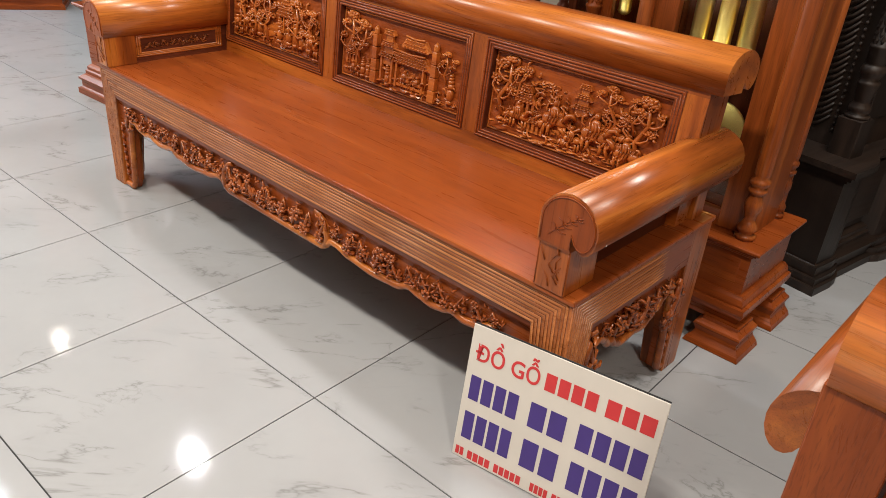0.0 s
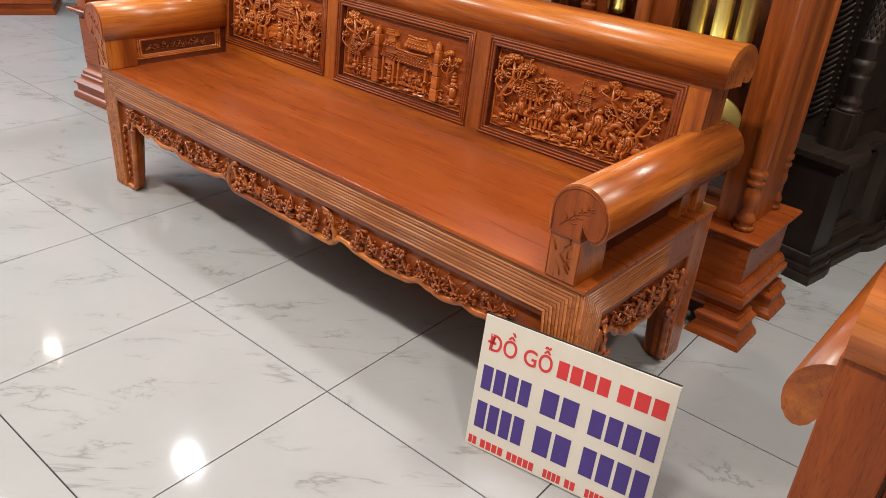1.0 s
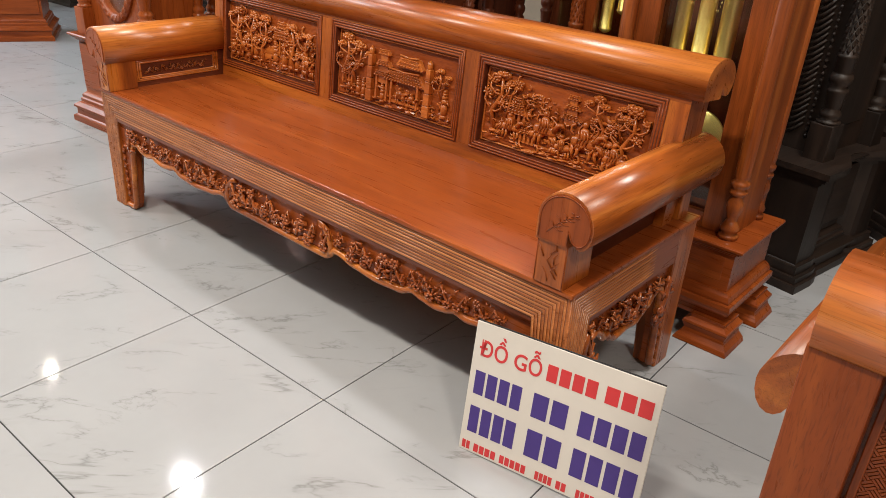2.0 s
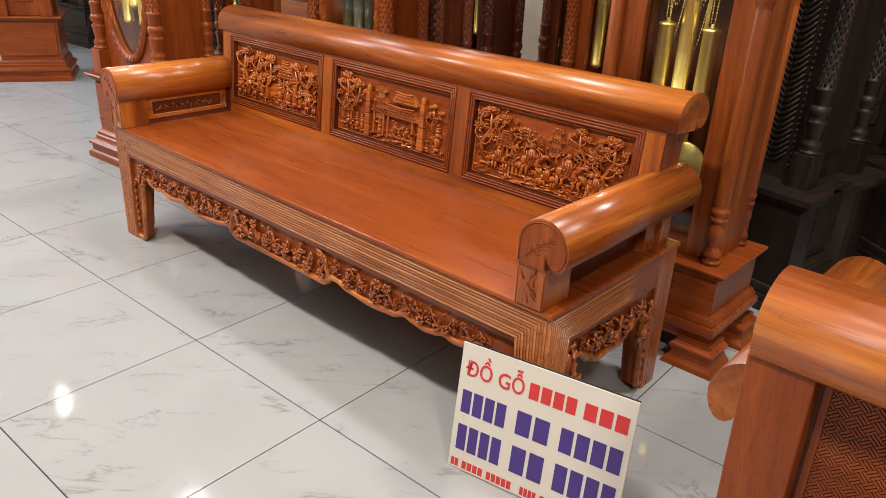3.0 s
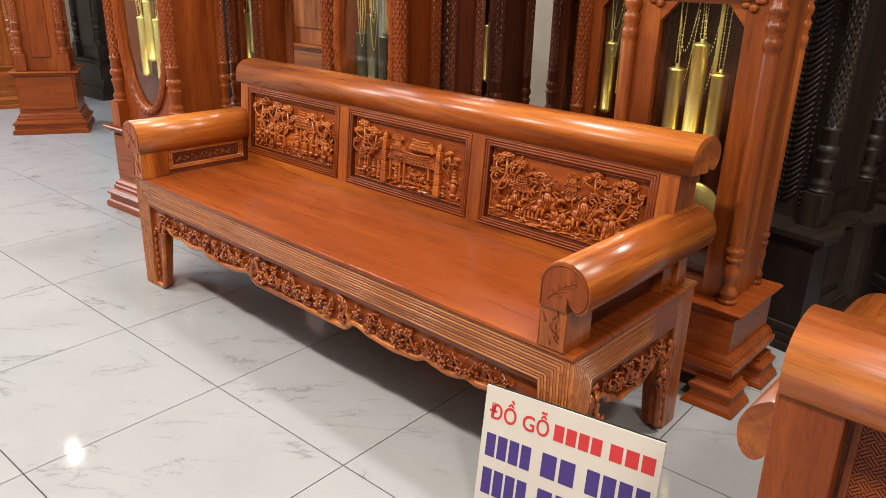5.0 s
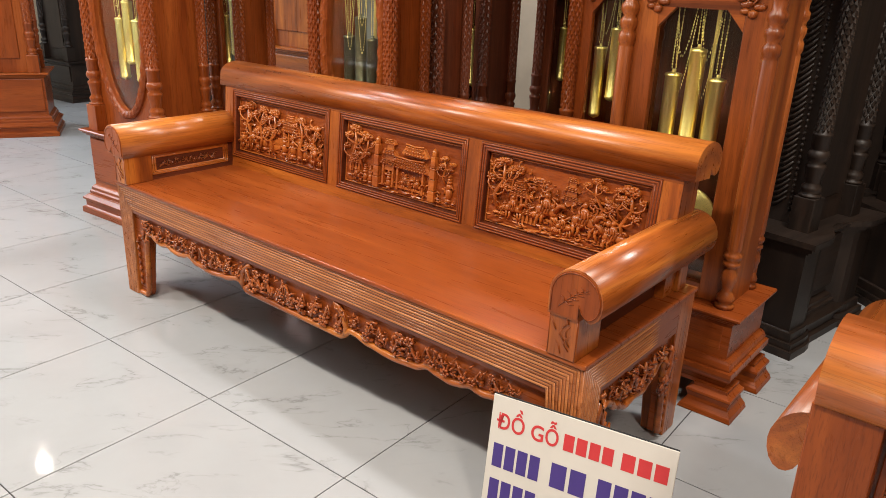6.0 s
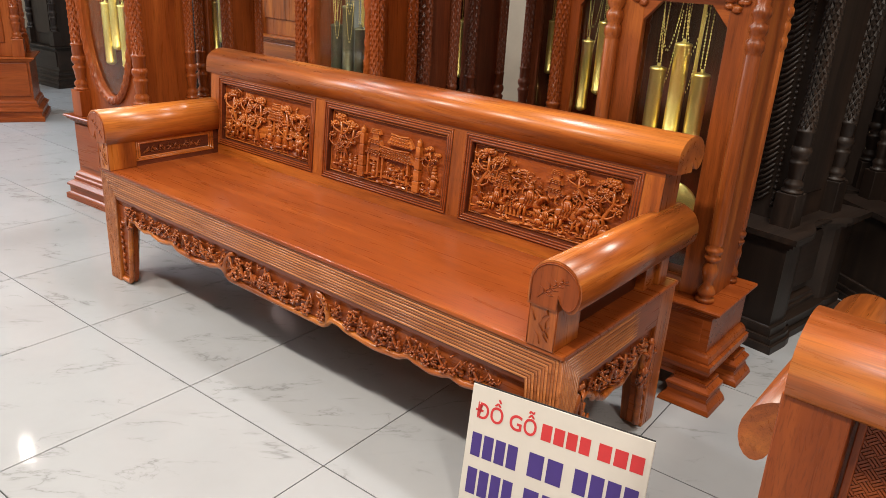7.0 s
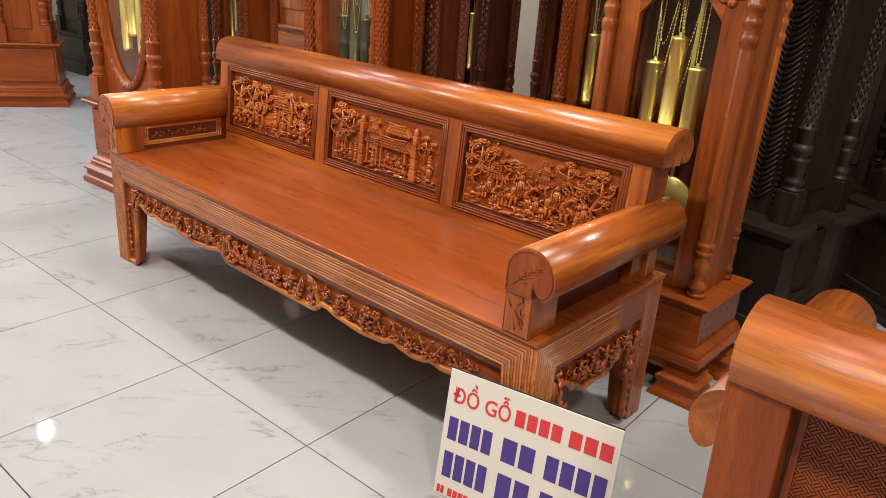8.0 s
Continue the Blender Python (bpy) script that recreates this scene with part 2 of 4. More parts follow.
# ---- carved relief: x across, z up, y towards the viewer is negative ----
def leaf_clump(bm, rng, x, z, r, d, n=10):
    """A cloud of small scalloped leaf pads, stepped outwards."""
    tip = rng.uniform(-0.8, 0.8)
    for row, m in ((1.0, n - 4), (0.5, 4)):
        for k in range(m):
            a = tip + rng.uniform(-0.15, 0.15) + math.pi * (1.12 - 1.24 * (k + 0.5) / m)
            q = r * row * rng.uniform(0.7, 1.2)
            u, v, y = math.cos(a), 0.75 * math.sin(a), -d * (1.05 - 0.3 * row)
            tube(bm, [(x + q * 0.3 * u, y * 0.8, z + q * 0.3 * v), (x + q * 0.75 * u, y * 1.1, z + q * 0.75 * v), (x + q * u, y, z + q * v)], r * 0.2, 6, r * 0.13)
    blob(bm, (x, -d * 0.35, z + r * 0.15), (r * 0.9, d * 0.4, r * 0.6), 2)


def carved_tree(bm, rng, x, z, h, d, lean=0.0):
    """A knotted trunk that bends twice, with looping limbs and pads of leaves."""
    top = (x + lean, -d * 0.6, z + h)
    bend = rng.choice((-1, 1)) * 0.1 * h
    p1 = (x + bend, -d * 0.8, z + h * 0.33)
    p2 = (x + lean * 0.6 - bend * 0.6, -d * 0.7, z + h * 0.66)
    tube(bm, [(x, -d * 0.5, z), p1, p2, top], h * 0.05, 7, h * 0.028)
    for k in range(4):
        s = -1 if k % 2 else 1
        root = p1 if k < 2 else p2
        z1 = root[2] + h * rng.uniform(-0.02, 0.12)
        tip = (root[0] + s * h * rng.uniform(0.16, 0.32), -d * 0.85, z1 + h * rng.uniform(0.06, 0.2))
        mid = ((root[0] + tip[0]) / 2, -d, z1 - h * rng.uniform(0.0, 0.07))
        tube(bm, [root, mid, (tip[0], -d, (mid[2] + tip[2]) / 2), tip], h * 0.026, 6, h * 0.015)
        leaf_clump(bm, rng, tip[0], tip[2], h * 0.15, d)
    leaf_clump(bm, rng, top[0], top[2], h * 0.19, d, 12)


def carved_curls(bm, rng, x0, x1, z0, z1, d, n):
    """Small curled strokes and chips that fill the ground between larger forms."""
    for k in range(n):
        x, z = rng.uniform(x0, x1), rng.uniform(z0, z1)
        r, a = rng.uniform(0.006, 0.0135), rng.uniform(0, 6.28)
        if k % 3 == 0:
            blob(bm, (x, -d * 0.2, z), (r * rng.uniform(0.7, 1.8), d * rng.uniform(0.4, 0.75), r * rng.uniform(0.25, 0.5)), 1, False)
        else:
            tube(bm, [(x + r * math.cos(a + q * 0.9), -d * (0.25 + 0.16 * q), z + r * math.sin(a + q * 0.9)) for q in range(4)], r * 0.36, 6, r * 0.2)


def carved_roof(bm, x, z, w, h, d, rows=3):
    """A tiled roof with upturned ends and rows of round tiles."""
    prism(bm, [(x - w * 0.56, z + h * 0.16), (x - w * 0.5, z), (x + w * 0.5, z), (x + w * 0.56, z + h * 0.16), (x + w * 0.36, z + h), (x - w * 0.36, z + h)], "y", -d * 0.75, 0.002)
    n = max(4, int(w / 0.013))
    for r in range(rows):
        f = (r + 0.5) / rows
        ww = w * (0.98 - 0.28 * f)
        for k in range(n):
            blob(bm, (x - ww / 2 + ww * (k + 0.5) / n, -d * 0.78, z + h * f), (ww / n * 0.36, d * 0.55, h / rows * 0.34))
    tube(bm, [(x - w * 0.38, -d * 0.85, z + h * 1.12), (x, -d * 0.85, z + h), (x + w * 0.38, -d * 0.85, z + h * 1.12)], h * 0.1, 5)


def carved_house(bm, x, z, w, h, d):
    for s in (-0.42, -0.14, 0.14, 0.42):
        box(bm, x + w * s - 0.004, x + w * s + 0.004, -d * 0.7, 0.002, z, z + h * 0.5)
    box(bm, x - w * 0.45, x + w * 0.45, -d * 0.55, 0.002, z, z + h * 0.07)
    box(bm, x - w * 0.45, x + w * 0.45, -d * 0.3, 0.002, z + h * 0.25, z + h * 0.31)
    carved_roof(bm, x, z + h * 0.48, w, h * 0.3, d)
    box(bm, x - w * 0.25, x + w * 0.25, -d * 0.5, 0.002, z + h * 0.78, z + h * 0.84)
    carved_roof(bm, x, z + h * 0.82, w * 0.55, h * 0.22, d, 2)


def carved_tower(bm, x, z, w, h, d):
    for k in range(3):
        f = 1 - 0.22 * k
        zz = z + h * (0.3 * k)
        box(bm, x - w * 0.32 * f, x + w * 0.32 * f, -d * 0.6, 0.002, zz, zz + h * 0.2)
        carved_roof(bm, x, zz + h * 0.18, w * f, h * 0.14, d, 2)


def carved_rocks(bm, rng, x0, x1, z0, z1, d, n):
    for k in range(n):
        x, z = rng.uniform(x0, x1), rng.uniform(z0, z1)
        w = rng.uniform(0.009, 0.024)
        blob(bm, (x, 0, z), (w * 1.3, d * rng.uniform(0.4, 0.9), w * rng.uniform(0.16, 0.36)), 1, False)


def carved_mound(bm, rng, x, z, s, d):
    """A plain heap of ribbed boulders with curling sprays over it."""
    for k in range(5):
        a, b = x + s * rng.uniform(-0.36, 0.36), z + s * rng.uniform(0.12, 0.5)
        r = s * rng.uniform(0.15, 0.25)
        blob(bm, (a, -d * 0.35, b), (r * 1.1, d * rng.uniform(0.5, 0.7), r * rng.uniform(0.5, 0.8)), 2)
        for q in (-0.35, 0.35):
            tube(bm, [(a + r * (q - 0.35), -d * 0.7, b - r * 0.5), (a + r * q, -d * 1.0, b), (a + r * (q + 0.2), -d * 0.7, b + r * 0.55)], r * 0.2, 5, r * 0.08)
    for k in range(9):
        a, b, t = x + s * rng.uniform(-0.45, 0.45), z + s * rng.uniform(0.3, 0.85), rng.uniform(0, 6.28)
        r = s * rng.uniform(0.08, 0.15)
        tube(bm, [(a + r * math.cos(t + q), -d * (0.6 + 0.12 * q), b + r * math.sin(t + q)) for q in range(4)], r * 0.34, 5, r * 0.14)


def carved_post(bm, rng, x, z, s, d):
    """A plain draped upright shape."""
    lathe_pts = [(0.16, 0), (0.2, 0.12), (0.13, 0.5), (0.17, 0.68), (0.08, 0.8), (0.1, 0.9), (0.03, 1.0)]
    for (r, a), (r2, b) in zip(lathe_pts, lathe_pts[1:]):
        blob(bm, (x + rng.uniform(-0.01, 0.01) * s, -d * 0.35, z + s * (a + b) / 2), (s * (r + r2) / 2, d * 0.6, s * (b - a) * 0.75))


def carved_bundle(bm, rng, x, z, s, d, lean=1):
    """A plain rounded mass on short props with a draped lump over it and a curled end."""
    for q in (-0.3, -0.16, 0.18, 0.31):
        tube(bm, [(x + s * q, -d * 0.5, z + s * 0.34), (x + s * (q + 0.05), -d * 0.75, z + s * 0.16), (x + s * (q + rng.uniform(-0.06, 0.1)), -d * 0.5, z)], s * 0.055, 6, s * 0.03)
    for q, r in ((-0.2, 0.17), (0.0, 0.16), (0.22, 0.19)):
        blob(bm, (x + s * q, -d * 0.45, z + s * 0.42), (s * r, d * 0.62, s * 0.15), 2)
    tube(bm, [(x + lean * s * 0.3, -d * 0.7, z + s * 0.46), (x + lean * s * 0.42, -d, z + s * 0.64), (x + lean * s * 0.52, -d, z + s * 0.68), (x + lean * s * 0.6, -d * 0.7, z + s * 0.58)], s * 0.085, 7, s * 0.04)
    tube(bm, [(x - lean * s * 0.36, -d * 0.7, z + s * 0.46), (x - lean * s * 0.5, -d * 0.9, z + s * 0.36), (x - lean * s * 0.48, -d * 0.6, z + s * 0.2)], s * 0.04, 6, s * 0.02)
    blob(bm, (x, -d * 0.7, z + s * 0.62), (s * 0.13, d * 0.5, s * 0.17), 2)
    blob(bm, (x, -d * 0.7, z + s * 0.84), (s * 0.075, d * 0.42, s * 0.085), 2)
    for q in range(4):
        a = x + s * (-0.12 + 0.08 * q)
        tube(bm, [(a, -d * 1.12, z + s * 0.7), (a + s * 0.03, -d * 1.15, z + s * 0.56), (a - s * 0.02, -d, z + s * 0.38)], s * 0.026, 5, s * 0.014)


def back_scene(k, w, h):
    """The deep carving of one back panel, with its lower left corner at 0, 0."""
    rng = random.Random(40 + k)
    bm = bmesh.new()
    d = 0.021
    carved_rocks(bm, rng, 0.01, w - 0.01, 0.004, h * 0.14, d, 30)
    carved_curls(bm, rng, 0.01, w - 0.01, h * 0.06, h * 0.3, d, 34)
    if k != 1:
        carved_curls(bm, rng, 0.01, w - 0.01, h * 0.25, h * 0.6, d, 60)
        carved_curls(bm, rng, 0.01, w * 0.3, h * 0.6, h * 0.95, d, 16)
        carved_curls(bm, rng, w * 0.7, w - 0.01, h * 0.55, h * 0.9, d, 20)
    if k == 0:
        for x, hh, ln in ((0.08, 0.76, -0.01), (0.15, 0.74, 0.02), (0.24, 0.74, 0.0), (0.42, 0.7, -0.02), (0.49, 0.62, 0.0)):
            carved_tree(bm, rng, x * w / 0.54, 0.1 * h, hh * h, d, ln)
        carved_house(bm, w * 0.64, h * 0.3, w * 0.2, h * 0.55, d)
        box(bm, w * 0.38, w * 0.6, -d * 0.6, 0, h * 0.2, h * 0.4, 0.003, Matrix.Translation((w * 0.49, 0, h * 0.3)) @ Matrix.Rotation(-0.35, 4, "Y") @ Matrix.Translation((-w * 0.49, 0, -h * 0.3)))
        for x, z, q in ((0.08, 0.06, 0.34), (0.2, 0.08, 0.4), (0.92, 0.06, 0.4)):
            carved_bundle(bm, rng, w * x, h * z, h * q, d)
        for x, s in ((0.56, 0.42), (0.66, 0.44), (0.74, 0.5), (0.8, 0.4), (0.88, 0.46), (0.24, 0.36), (0.33, 0.5)):
            carved_post(bm, rng, w * x, h * 0.12, h * s, d)
    elif k == 1:
        carved_tree(bm, rng, w * 0.1, h * 0.2, h * 0.7, d, -0.005)
        carved_tree(bm, rng, w * 0.18, h * 0.25, h * 0.55, d, 0.02)
        carved_house(bm, w * 0.1, h * 0.2, w * 0.1, h * 0.3, d)
        for x in (0.31, 0.8):
            for q in range(4):
                z0 = h * (0.04 + 0.18 * q)
                box(bm, w * x - 0.014 + 0.0015 * q, w * x + 0.014 - 0.0015 * q, -d, 0.002, z0, z0 + h * 0.175, 0.002)
            blob(bm, (w * x, -d * 0.6, h * 0.8), (0.011, d * 0.5, 0.02))
        carved_tower(bm, w * 0.42, h * 0.36, w * 0.15, h * 0.55, d)
        for x in (0.37, 0.46, 0.5, 0.72):
            box(bm, w * x - 0.004, w * x + 0.004, -d * 0.8, 0.002, h * 0.1, h * 0.5)
        carved_roof(bm, w * 0.6, h * 0.44, w * 0.34, h * 0.17, d, 4)
        carved_roof(bm, w * 0.64, h * 0.68, w * 0.2, h * 0.16, d, 3)
        box(bm, w * 0.5, w * 0.74, -d * 0.7, 0.002, h * 0.12, h * 0.16)
        carved_mound(bm, rng, w * 0.6, h * 0.14, h * 0.28, d)
        carved_tree(bm, rng, w * 0.9, h * 0.35, h * 0.4, d, -0.01)
        carved_post(bm, rng, w * 0.93, h * 0.1, h * 0.42, d)
        for x, z, q in ((0.58, 0.1, 0.3), (0.68, 0.1, 0.26), (0.13, 0.03, 0.26)):
            carved_bundle(bm, rng, w * x, h * z, h * q, d)
        for x in (0.2, 0.25, 0.42):
            carved_post(bm, rng, w * x, h * 0.06, h * 0.3, d)
    else:
        carved_tree(bm, rng, w * 0.09, h * 0.22, h * 0.7, d, 0.01)
        carved_tree(bm, rng, w * 0.16, h * 0.4, h * 0.46, d, 0.03)
        carved_house(bm, w * 0.23, h * 0.28, w * 0.12, h * 0.4, d)
        carved_house(bm, w * 0.31, h * 0.12, w * 0.1, h * 0.28, d * 0.8)
        carved_tower(bm, w * 0.56, h * 0.52, w * 0.12, h * 0.42, d * 0.8)
        carved_curls(bm, rng, w * 0.25, w * 0.5, h * 0.6, h * 0.85, d * 0.6, 26)
        for x, z, s in ((0.4, 0.22, 0.5), (0.68, 0.16, 0.52), (0.1, 0.12, 0.3), (0.82, 0.12, 0.42), (0.52, 0.1, 0.34), (0.75, 0.34, 0.36)):
            carved_mound(bm, rng, w * x, h * z, h * s, d)
        for x, z, q, e in ((0.2, 0.12, 0.4, 1), (0.42, 0.16, 0.52, 1), (0.66, 0.13, 0.55, 1), (0.84, 0.06, 0.46, -1), (0.54, 0.08, 0.34, -1)):
            carved_bundle(bm, rng, w * x, h * z, h * q, d * 1.1, e)
        carved_tree(bm, rng, w * 0.74, h * 0.42, h * 0.5, d, -0.02)
        carved_tree(bm, rng, w * 0.9, h * 0.22, h * 0.66, d, 0.005)
        carved_tree(bm, rng, w * 0.86, h * 0.5, h * 0.42, d, 0.01)
        carved_rocks(bm, rng, w * 0.4, w * 0.95, h * 0.04, h * 0.24, d, 40)
    for v in bm.verts:
        v.co.x = min(w - 0.001, max(0.001, v.co.x))
        v.co.z = min(h - 0.001, max(0.001, v.co.z))
    return bm


def rough_ground(k, w, h):
    """The chiselled ground of a relief: shallow ridges and hollows, flatter towards the sky."""
    nx, nz = 110, 52
    bm = bmesh.new()
    rows = []
    for j in range(nz + 1):
        row = []
        for i in range(nx + 1):
            x, z = w * i / nx, h * j / nz
            p = Vector((x * 34 + 7 * k, z * 40, 1.7 * k))
            a = abs(noise.noise(p + Vector((noise.noise(p * 0.5), noise.noise(p * 0.5 + Vector((5, 2, 1))), 0)) * 1.5))
            b = noise.noise(p * 0.4 + Vector((3, 9, 4)))
            sky = min(1.0, max(0.25, 1.25 - 0.9 * z / h - 0.4 * abs(b)))
            lift = sky * (0.002 + 0.0085 * max(0.0, 0.45 - a) / 0.45 * (0.6 + b))
            if i in (0, nx) or j in (0, nz):
                lift = 0.0
            row.append(bm.verts.new((x, -max(0.0, lift), z)))
        rows.append(row)
    for a, b in zip(rows, rows[1:]):
        for i in range(nx):
            bm.faces.new((a[i], a[i + 1], b[i + 1], b[i])).smooth = True
    return bm


def scroll_relief(bm, rng, x0, x1, z_of, d, step=0.05, gap=0.0):
    """Looping sprays with blossoms and leaves, group by group, along a band; z_of(x) gives its lower and upper edge."""
    x = x0 + step * 0.4
    while x < x1 - step * 0.3:
        lo, hi = z_of(x)
        h = hi - lo
        s = rng.choice((-1, 1))
        q = [(x - step * 0.45, lo + h * 0.3), (x - step * 0.2, lo + h * (0.5 + 0.3 * s)), (x + step * 0.05, lo + h * 0.5), (x + step * 0.25, lo + h * (0.5 - 0.3 * s)), (x + step * 0.42, lo + h * 0.55)]
        tube(bm, [(a, -d * (0.5 + 0.12 * (k % 3)), b) for k, (a, b) in enumerate(q)], h * 0.065, 6, h * 0.045)
        a, b = q[1 + rng.randrange(3)]
        r = h * rng.uniform(0.15, 0.21)
        b = min(hi - r, max(lo + r, b))
        for p in range(6):
            t = p * 1.047 + s
            blob(bm, (a + r * 0.75 * math.cos(t), -d * 0.8, b + r * 0.75 * math.sin(t)), (r * 0.45, d * 0.25, r * 0.36))
        for k in range(9):
            a, b = x + rng.uniform(-0.48, 0.48) * step, lo + h * rng.uniform(0.1, 0.92)
            w, t = h * rng.uniform(0.14, 0.34), rng.uniform(0, 6.28)
            e = (a + w * math.cos(t + 0.6), b + w * 0.7 * math.sin(t + 0.6))
            e = (e[0], min(hi, max(lo, e[1])))
            tube(bm, [(a, -d * 0.3, b), ((a + e[0]) / 2 + w * 0.12, -d * rng.uniform(0.7, 1.1), (b + e[1]) / 2 + w * 0.1), (e[0], -d * 0.45, e[1])], w * rng.uniform(0.14, 0.24), 6, w * 0.08)
        for k in range(4):
            blob(bm, (x + rng.uniform(-0.45, 0.45) * step, -d * 0.3, lo + h * rng.uniform(0.08, 0.5)), (h * rng.uniform(0.08, 0.16), d * 0.5, h * rng.uniform(0.05, 0.1)), 1, False)
        x += step * rng.uniform(0.95, 1.2) + (gap * rng.uniform(0.3, 1.0) if rng.random() < 0.4 else 0)


# ---- seats ----
S, RB, D, LW = 0.47, 0.356, 0.64, 0.105
LEAN = Matrix.Translation((0, 0.484, S)) @ Matrix.Rotation(radians(-4.5), 4, "X")


def curl_profile(u0, u1, w0, w1, notch):
    """Outline of a rolled rail: flush on the u0 side, rounded over, curled under on the u1 side."""
    rw = (w1 - w0) * 0.56
    cw = w1 - rw
    ru = (u1 - u0) / 2
    cu = (u0 + u1) / 2
    pts = [(u0, w0)]
    for k in range(15):
        a = radians(180 - 180 * k / 14)
        pts.append((cu + ru * math.cos(a), cw + rw * math.sin(a)))
    r2 = cw - w0
    rn = (u1 - notch) / 2
    for k in range(1, 8):
        a = radians(-150 * k / 7)
        pts.append((u1 - rn + rn * math.cos(a), cw + r2 * 0.9 * math.sin(a)))
    pts.append((notch, w0 + r2 * 0.72))
    pts.append((notch, w0))
    return pts


def reed_loop(bm, path, r, out):
    """A half-round reed along a mitred path of points; out is the way that it stands proud."""
    out = Vector(out)
    pts = [Vector(p) for p in path]
    rings = []
    for i, p in enumerate(pts):
        a = (p - pts[i - 1]).normalized() if i else None
        b = (pts[i + 1] - p).normalized() if i + 1 < len(pts) else None
        t = ((a or b) + (b or a)).normalized()
        side = out.cross(t).normalized()
        k = 1 / max(0.3, abs(side.dot(out.cross(a or b).normalized())))
        rings.append([bm.verts.new(p + side * r * k * c + out * r * s) for c, s in ((-1, -0.6), (-0.85, 0.35), (-0.35, 0.85), (0.35, 0.85), (0.85, 0.35), (1, -0.6))])
    for a, b in zip(rings, rings[1:]):
        for k in range(5):
            bm.faces.new((a[k], a[k + 1], b[k + 1], b[k])).smooth = True
    return bm


def apron_low(x, half):
    """The scalloped lower edge of an apron, at x from its middle; the short side aprons have one wide arch at each leg."""
    f = abs(x) / half
    keys = ((0, 0.238), (0.24, 0.238), (0.262, 0.25), (0.272, 0.268), (0.30, 0.268), (0.36, 0.254), (0.46, 0.246), (0.55, 0.252), (0.6, 0.27), (0.63, 0.262), (0.68, 0.256), (0.72, 0.262), (0.745, 0.272), (0.79, 0.264), (0.83, 0.27), (0.855, 0.285), (0.89, 0.284), (0.904, 0.26), (0.912, 0.22), (0.915, 0.17), (0.921, 0.14), (0.925, 0.115), (0.93, 0.06), (0.936, 0.006), (1.0, 0.006))
    if half < 0.5:
        keys = ((0, 0.238), (0.22, 0.232), (0.36, 0.246), (0.42, 0.262), (0.48, 0.258), (0.58, 0.28), (0.68, 0.294), (0.76, 0.286), (0.815, 0.25), (0.84, 0.19), (0.87, 0.14), (0.885, 0.1), (0.92, 0.02), (1.0, 0.02))
    for (a, za), (b, zb) in zip(keys, keys[1:]):
        if f <= b:
            q = (f - a) / (b - a)
            q = q * q * (3 - 2 * q)
            return za + (zb - za) * q
    return 0.02


def apron(parent, half, place, carved_seed, cartouche):
    """A scalloped apron with its bead and carving, centred on x = 0 in the plane y = 0."""
    rng = random.Random(carved_seed)
    n = 150
    xs = [-half + 2 * half * k / n for k in range(n + 1)]
    bm = bmesh.new()
    for y0, flip in ((0.0, False), (0.026, True)):
        row = [(bm.verts.new((x, y0, apron_low(x, half))), bm.verts.new((x, y0, RB))) for x in xs]
        for a, b in zip(row, row[1:]):
            q = (a[0], b[0], b[1], a[1])
            bm.faces.new(q[::-1] if flip else q)
        if not flip:
            front = row
        else:
            for (a, _), (b, _), (c, _), (e, _) in zip(front, front[1:], row, row[1:]):
                bm.faces.new((a, c, e, b))
    bmesh.ops.transform(bm, matrix=place, verts=bm.verts)
    base = part("apron", bm, WOOD["redx"], parent)
    bm = bmesh.new()
    tube(bm, [(x, -0.003, apron_low(x, half) + 0.006) for x in xs], 0.0105, 8)
    if cartouche:
        c, r = half * 0.262, 0.045
        for s in (-1, 1):
            pts = [(s * (c - 0.004), -0.004, 0.25), (s * (c + 0.003), -0.006, 0.285), (s * (c - 0.006), -0.006, 0.315), (s * (c - 0.03), -0.004, 0.338), (s * (c - 0.05), -0.002, 0.346)]
            tube(bm, pts, 0.0095, 8)
    bmesh.ops.transform(bm, matrix=place, verts=bm.verts)
    part("bead", bm, WOOD["orangex"], base)
    bm = bmesh.new()
    scroll_relief(bm, rng, -half * 0.93, half * 0.93, lambda x: (apron_low(x, half) + 0.014, RB - 0.008), 0.019, 0.05, 0.012)
    for s in (-1, 1):
        for k in range(7):
            zz = 0.06 + 0.03 * k
            blob(bm, (s * half * 0.978, -0.004, zz), (0.009, 0.008, 0.011))
            tube(bm, [(s * half * 0.985, -0.002, zz - 0.012), (s * half * 0.968, -0.009, zz), (s * half * 0.985, -0.004, zz + 0.014)], 0.003, 5)
    bmesh.ops.transform(bm, matrix=place, verts=bm.verts)
    tagged(part("carving", bm, WOOD["carvedr"], base, "deep floral carving"), kind="stuff")


